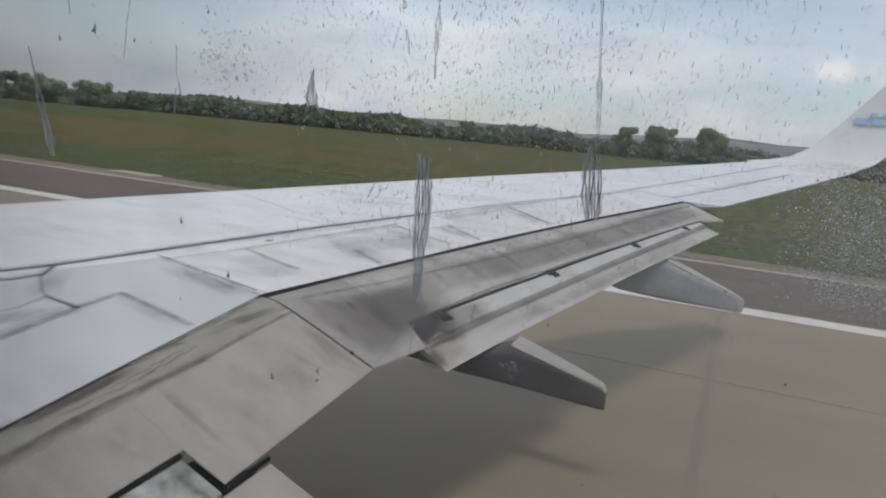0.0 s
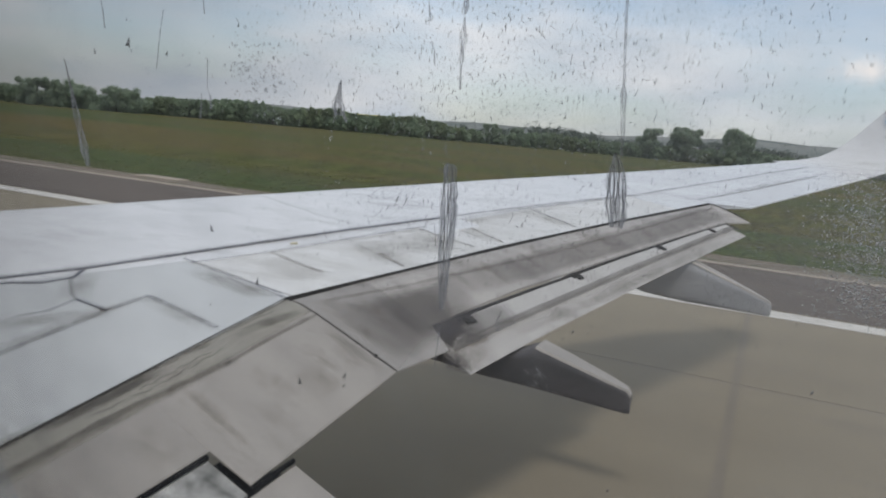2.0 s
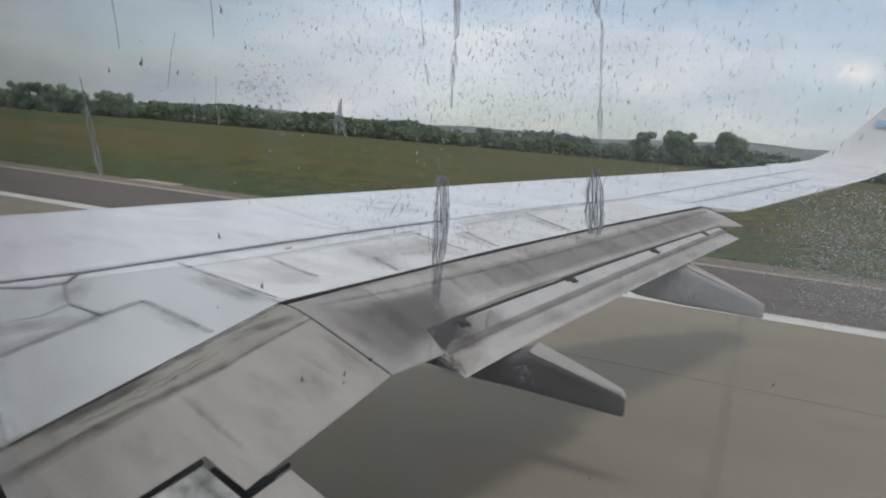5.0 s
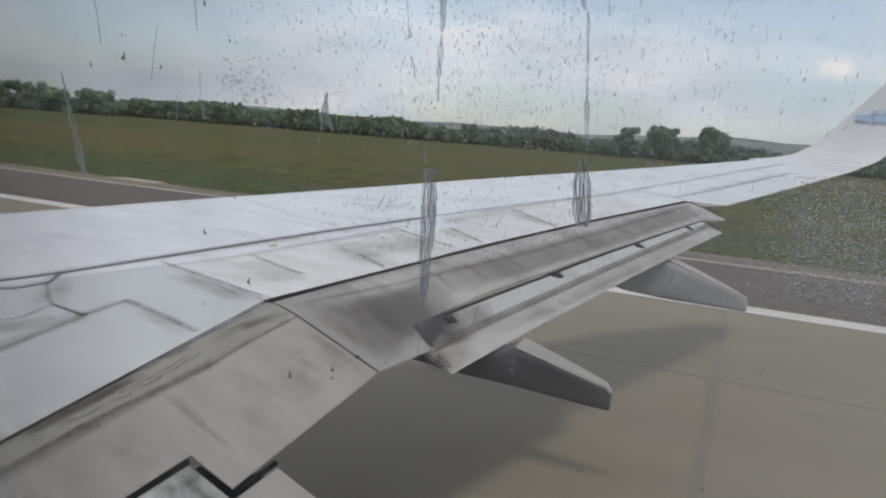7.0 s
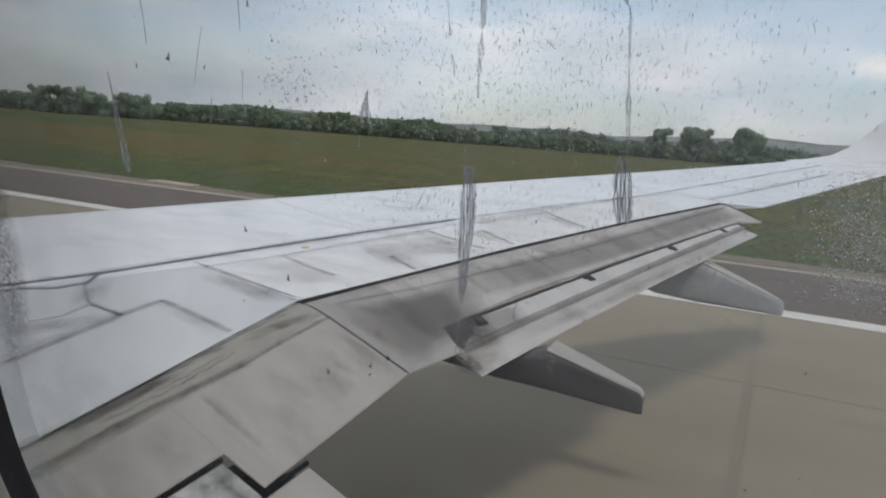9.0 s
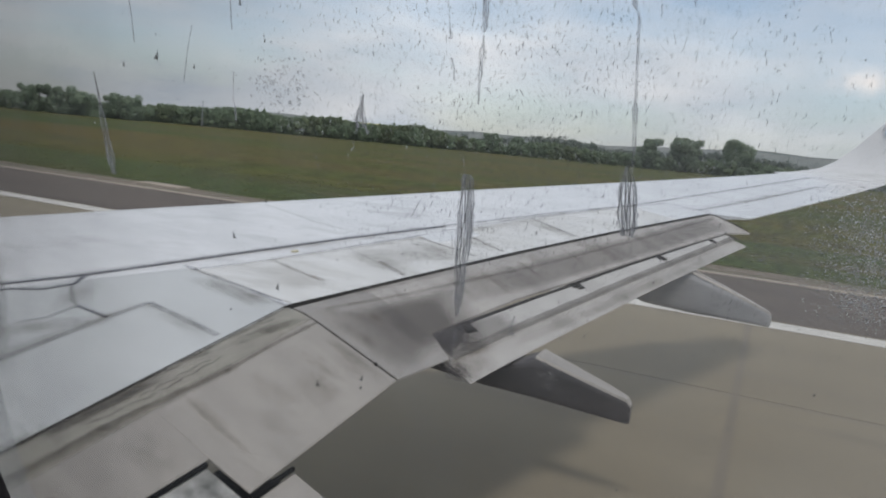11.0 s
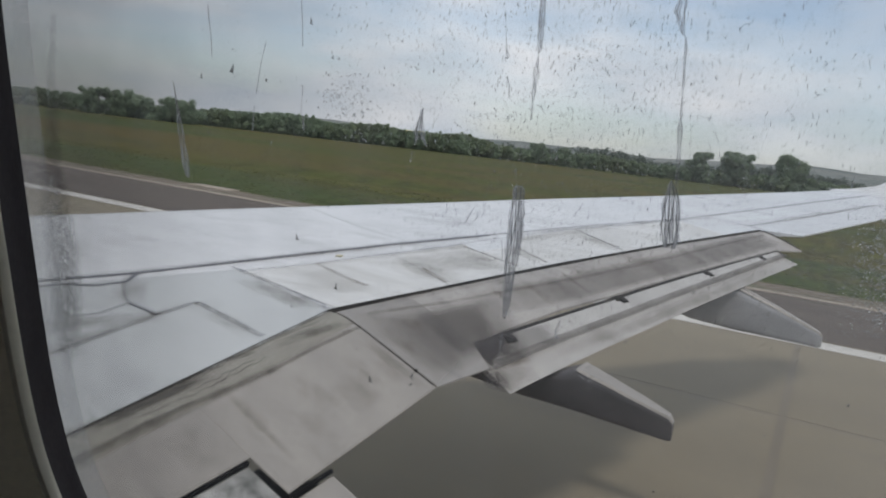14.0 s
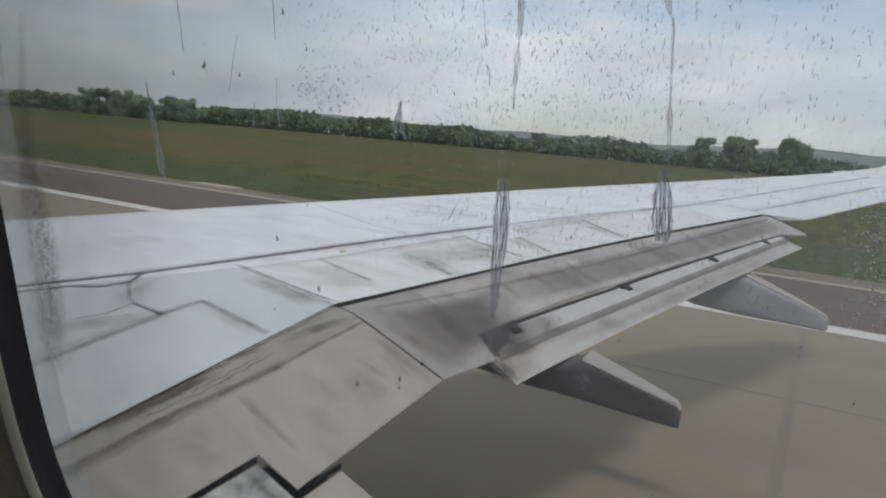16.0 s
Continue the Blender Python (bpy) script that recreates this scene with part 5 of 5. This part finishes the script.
for u, v, h, a in ((-86.0, -14.2, 4.6, -32), (-85.1, -12.4, 4.2, -34), (-83.3, -13.6, 3.2, -30), (-81.3, -12.0, 2.6, -28), (-76.2, -13.8, 2.0, -20), (-78.0, -17.0, 2.2, -26), (-88.5, -16.0, 2.4, -30), (-92.4, -12.8, 1.8, -24),
                   (-75.6, -21.4, 7.2, 2), (-94.0, -20.5, 1.6, -10), (-62.0, -12.5, 1.8, -18), (-56.3, -14.8, 2.4, -30)):      # a few longer runs over the wing
    drops.append((u / 1000, v / 1000, 0.00014, h / 1000, radians(a), 0.00016, g.uniform(-1.5, 1.5)))
rain("rain_specks", "short slanting rain specks on the window pane", drops)
drops = []
while len(drops) < 60:
    u, v = g.uniform(-0.25, 0.03), g.uniform(-0.10, 0.0)
    s = 0.00018 + 0.0003 * g.random() ** 2
    drops.append((u, v, s, s * g.uniform(0.8, 2.6), radians(g.gauss(-15, 20)), 0.00006, 0.0))
rain("sparse_drops", "few small scattered drops on the window pane", drops)
drops = []
while len(drops) < 8600:
    u, v = g.uniform(-0.007, 0.033), g.gauss(-0.0095, 0.0095)
    if v > 0.003 - 0.05 * max(0.0, 0.012 - u) or v < -0.0265 or g.random() > min(1.0, max(0.0, (u + 0.003) / 0.017)) ** 2.2:
        continue
    s = 0.00010 + 0.00022 * g.random() ** 2.0
    drops.append((u, v, s, s * g.uniform(0.7, 1.5), radians(g.uniform(-70, 70)), s * g.uniform(0.12, 0.55), 0.0))
while len(drops) < 9100:                          # a thinner scatter above, over the wing tip
    u, v = g.uniform(0.008, 0.034), g.uniform(-0.006, 0.022)
    if g.random() > ((u - 0.006) / 0.028) ** 2:
        continue
    s = 0.00010 + 0.00022 * g.random() ** 2.0
    drops.append((u, v, s, s * g.uniform(0.7, 1.5), radians(g.uniform(-70, 70)), s * g.uniform(0.12, 0.4), 0.0))
while len(drops) < 9600:                          # paler beads at the lower rim of the patch
    u, v = g.uniform(0.0115, 0.030), g.gauss(-0.0215, 0.0019)
    s = 0.00014 + 0.00030 * g.random() ** 1.5
    drops.append((u, v, s, s * g.uniform(0.7, 1.5), radians(g.uniform(-70, 70)), s * g.uniform(0.4, 0.6), 0.0))
for cu, cv, spread, count in ((-0.0487, -0.0530, 0.0014, 60), (-0.0721, -0.0015, 0.0014, 28), (-0.0174, 0.0021, 0.0011, 22), (-0.0041, -0.0141, 0.0010, 16), (-0.0404, -0.0041, 0.0008, 10), (-0.1318, -0.0306, 0.0008, 8)):
    for k in range(count):
        s = (0.00022 + 0.0003 * g.random()) * (0.7 if spread < 0.0015 else 1.0)
        drops.append((g.gauss(cu, spread), g.gauss(cv, spread * 1.5), s, s * g.uniform(0.8, 1.4), radians(g.uniform(-60, 60)), 0.00012, 0.0))
EDGE = ((-248.1, 34.0), (-256.5, 12.1), (-265.2, -18.1), (-267.6, -37.6), (-268.6, -48.8), (-270.2, -63.0), (-273.6, -80.5), (-278.1, -99.2), (-282.6, -116.3))
drops_so_far = len(drops)
while len(drops) < drops_so_far + 900:
    v = g.uniform(-105, 36)
    if g.random() > (0.22 if v > 0 else 0.06 if v > -24 else 1.0):
        continue
    u = interp(v, [p[1] for p in EDGE[::-1]], [p[0] for p in EDGE[::-1]]) + g.gauss(0, 1.8)
    s = 0.00020 + 0.00028 * g.random()
    drops.append((u / 1000, v / 1000, s, s * g.uniform(0.8, 1.6), radians(g.uniform(-40, 40)), 0.0001, 0.0))
rain("bead_patches", "dense patches of fine water beads near the pane edge", [d for i, d in enumerate(drops) if i % 5 < 3], "bead_water")
# two beads in five get their glint as a pale colour
rain("bead_patches", "pale water beads with glints painted in, among clear ones", [d for i, d in enumerate(drops) if i % 5 > 2], "bead_glint")


def streak(pts, label, lines=3, mat="film"):
    """A run of water down the pane: a film with finer rivulets; pts: u, v, width in millimetres, from the top."""
    t = empty("rain_streak", on_wall(pts[0][0] / 1000, pts[0][1] / 1000, SKIN), label, "rain streak", "streaks on the pane")
    origin = Vector(t.location)
    rows = []
    fine = []
    for (u0, v0, w0), (u1, v1, w1) in zip(pts, pts[1:]):
        k = max(2, int(abs(v1 - v0) / 1.2))
        for i in range(k):
            s = i / k
            fine.append((u0 + (u1 - u0) * s, v0 + (v1 - v0) * s, w0 + (w1 - w0) * s))
    fine.append(pts[-1])
    for u, v, w in fine:
        w2 = w * (1 + 0.18 * g.uniform(-1, 1))
        row = []
        for j, zz in ((-1, 0.0), (-0.5, 0.5), (0.0, 0.75), (0.5, 0.5), (1, 0.0)):
            b = Vector(on_wall((u + j * w2 / 2) / 1000, v / 1000, SKIN)) - origin
            row.append(tuple(b + OUT * 0.00025 * zz))
        for j in (0.6, -0.6):
            row.append(tuple(Vector(on_wall((u + j * w2 / 2) / 1000, v / 1000, SKIN)) - origin - OUT * 0.00002))
        rows.append(row)
    ob = loft("film", rows, mat, t)
    ob.visible_shadow = False
    for k in range(lines):
        off = (k + 0.5) / lines - 0.5
        rr = []
        for i, (u, v, w) in enumerate(fine):
            c = u + off * w * 0.95 + w * (0.030 * math.sin(i * 0.55 + k * 2.0) + 0.022 * math.sin(i * 1.37 + k * 4.1))
            hw = max(0.034, 0.030 * w * (0.75 + 0.5 * math.sin(i * 0.31 + k * 1.7) ** 2))
            rr.append([tuple(Vector(on_wall((c + q * hw) / 1000, v / 1000, SKIN)) - origin + OUT * zz) for q, zz in ((-1, 0.0002), (0, 0.00028), (1, 0.0002))])
        rv = loft("rivulet", rr, "rivulet", t)
        rv.visible_shadow = False
    return t


streak([(-99.7, 13.6, 0.2), (-100.3, 11.2, 1.3), (-100.7, 8.7, 2.6), (-100.9, 6.9, 3.6), (-100.9, 5.4, 3.0)], "short forked smear of rainwater on the pane", 6)
streak([(-101.6, 6.2, 1.2), (-102.4, 3.8, 0.5)], "short forked smear of rainwater on the pane", 1)
streak([(-99.8, 6.2, 1.2), (-98.9, 3.8, 0.5)], "short forked smear of rainwater on the pane", 1)
streak([(-192.9, 14.6, 0.25), (-192.6, 10.4, 0.5), (-192.3, 6.1, 1.2), (-192.3, 0.9, 2.4), (-192.3, -5.4, 3.6), (-191.8, -10.8, 3.8), (-191.5, -15.8, 2.2)], "long tapering grey smear of rainwater on the pane", 3)
streak([(-71.4, -3.4, 1.8), (-71.5, -5.2, 3.4), (-71.6, -9.2, 4.0), (-72.0, -16.3, 4.4), (-73.2, -25.5, 3.8), (-74.0, -36.8, 2.4), (-74.5, -40.9, 0.7)], "broad rippled run of rainwater on the pane", 7)
streak([(-74.8, -45.0, 0.25), (-76.0, -53.1, 0.35), (-76.5, -57.0, 0.15)], "thin trickle of rainwater on the pane", 1)
streak([(-34.1, 33.8, 0.4), (-33.6, 31.7, 0.7), (-33.2, 20.4, 0.5), (-33.0, 15.9, 0.5), (-32.9, 14.3, 1.3), (-32.7, 11.2, 1.0), (-32.4, 4.3, 0.8), (-32.3, 1.5, 0.9)], "long thin trickle of rainwater on the pane", 2)
streak([(-33.6, 2.4, 0.6), (-33.3, 0.4, 2.4), (-33.0, -2.9, 4.2), (-32.7, -8.2, 4.8), (-32.5, -11.8, 4.0), (-32.4, -13.4, 2.6)], "looped rippled run of rainwater on the pane", 7)
streak([(-66.8, 43.9, 1.2), (-67.1, 36.8, 1.7), (-67.3, 29.9, 1.4), (-67.5, 28.7, 0.5)], "grey run of rainwater on the pane", 3)
streak([(-67.6, 28.1, 0.3), (-68.0, 24.4, 1.6), (-68.4, 19.4, 1.3), (-68.6, 18.2, 0.4), (-68.8, 13.1, 0.5)], "broken trickle of rainwater on the pane", 2)
streak([(-76.5, 37.8, 0.4), (-76.1, 30.7, 0.7), (-75.7, 27.1, 0.4)], "thin trickle of rainwater on the pane", 1)
streak([(-75.5, 23.0, 0.4), (-75.1, 20.9, 0.8), (-74.9, 18.0, 0.3)], "thin trickle of rainwater on the pane", 1)
streak([(-34.7, 45.0, 1.0), (-35.6, 38.3, 2.4), (-34.7, 34.7, 1.2), (-34.3, 33.7, 0.4)], "looped run of rainwater on the pane", 3)
streak([(-174.0, 38.0, 0.3), (-174.0, 31.1, 0.45), (-174.1, 28.4, 0.3), (-174.5, 23.3, 0.12)], "thin trickle of rainwater on the pane", 1)
streak([(-152.4, 28.3, 0.12), (-154.9, 22.3, 0.3), (-158.0, 13.2, 0.15)], "thin trickle of rainwater on the pane", 1)
streak([(-138.3, 40.0, 0.3), (-138.4, 34.2, 0.4), (-138.9, 27.4, 0.2)], "thin trickle of rainwater on the pane", 1)
streak([(-139.8, 17.0, 0.1), (-141.2, 9.5, 0.25), (-140.6, 7.4, 0.9), (-140.7, 4.2, 1.0)], "broken trickle of rainwater on the pane", 1)
streak([(-58.4, -37.8, 0.2), (-59.1, -40.4, 0.9), (-59.0, -43.2, 1.2)], "short forked smear of rainwater on the pane", 2)


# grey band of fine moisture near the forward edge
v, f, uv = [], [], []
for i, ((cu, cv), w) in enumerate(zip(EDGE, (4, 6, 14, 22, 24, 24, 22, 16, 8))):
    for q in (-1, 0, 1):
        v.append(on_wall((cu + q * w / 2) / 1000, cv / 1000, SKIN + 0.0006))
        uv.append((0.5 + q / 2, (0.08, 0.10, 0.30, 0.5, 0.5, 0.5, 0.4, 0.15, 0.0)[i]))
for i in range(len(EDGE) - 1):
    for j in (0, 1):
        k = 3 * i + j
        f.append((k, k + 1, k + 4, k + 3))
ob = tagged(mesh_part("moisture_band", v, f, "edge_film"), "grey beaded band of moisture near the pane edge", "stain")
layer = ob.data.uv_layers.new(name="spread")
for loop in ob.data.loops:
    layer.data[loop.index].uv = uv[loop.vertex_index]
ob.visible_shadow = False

# added film that dims the view towards the pane's forward edge, like a vignette
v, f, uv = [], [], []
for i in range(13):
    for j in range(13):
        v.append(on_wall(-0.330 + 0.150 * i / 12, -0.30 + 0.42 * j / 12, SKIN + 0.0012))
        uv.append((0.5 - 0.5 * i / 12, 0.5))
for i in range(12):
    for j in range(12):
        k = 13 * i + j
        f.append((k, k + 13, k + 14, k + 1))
ob = tagged(mesh_part("grime_film", v, f, "edge_dimming"), "thin grey film dimming the view near the pane edge", "stain")
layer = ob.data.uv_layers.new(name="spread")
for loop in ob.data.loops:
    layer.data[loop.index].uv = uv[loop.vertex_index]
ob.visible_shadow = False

# pale haze of dried water towards the pane's aft side
v, f, uv = [], [], []
for i in range(13):
    for j in range(13):
        v.append(on_wall(-0.110 + 0.180 * i / 12, -0.13 + 0.20 * j / 12, SKIN + 0.0018))
        uv.append((0.5 * min(1.0, i / 10) ** 1.6, min(0.5, j / 12 * 0.9)))
for i in range(12):
    for j in range(12):
        k = 13 * i + j
        f.append((k, k + 13, k + 14, k + 1))
ob = tagged(mesh_part("haze_film", v, f, "pane_haze"), "pale haze of dried water on the pane", "stain")
layer = ob.data.uv_layers.new(name="spread")
for loop in ob.data.loops:
    layer.data[loop.index].uv = uv[loop.vertex_index]
ob.visible_shadow = False

# dried splash and small grit marks
v, f = [], []
for k in range(330):
    drop_geo(v, f, g.gauss(-0.124, 0.0050), g.gauss(0.0135, 0.0042), 0.0002 + 0.0012 * g.random() ** 2, 0.0002 + 0.0009 * g.random() ** 2, g.uniform(0, 3), 0.00003)
ob = tagged(mesh_part("dried_splash", v, f, "haze"), "dried grey splash mark on the window pane", "stain", kind="stuff")
ob.visible_shadow = False
v, f = [], []
for u, w_, s in ((-166.6, 20.0, 1.4), (-146.3, -29.2, 1.1), (-132.0, -42.8, 1.2), (-120.5, -71.9, 1.2), (-104.8, -66.5, 1.1), (-179.9, 17.2, 0.8), (-194.4, 27.8, 0.4), (-153.4, 17.6, 0.7), (-105.2, -69.5, 0.7), (-135.3, 34.2, 1.0), (-128.5, 25.1, 0.6), (-165.8, 25.7, 0.4)):
    o, turn = len(v), g.uniform(-0.35, 0.35)
    rim = [(0.10, 1.15), (0.30, 0.1), (0.24, -0.55), (0.42, -1.0), (0.02, -0.62), (-0.55, -0.72), (-0.34, -0.20), (-0.12, 0.35)]
    for lift in (0.00002, 0.00010):
        for p, q in rim:
            p, q = p * (0.8 + 0.4 * g.random()), q * (0.85 + 0.3 * g.random())
            x, y = (p * math.cos(turn) - q * math.sin(turn)) * s * 0.0012, (p * math.sin(turn) + q * math.cos(turn)) * s * 0.0011
            v.append(tuple(Vector(on_wall(u / 1000, w_ / 1000, SKIN)) + Vector((x, 0, 0)) + UP * y + OUT * lift))
    m = len(rim)
    f += [tuple(o + m + i for i in range(m)), tuple(o + i for i in range(m))[::-1]] + [(o + i, o + (i + 1) % m, o + m + (i + 1) % m, o + m + i) for i in range(m)]
tagged(mesh_part("grit_marks", v, f, "grit"), "small dark grit marks on the window pane", "stain", kind="stuff")
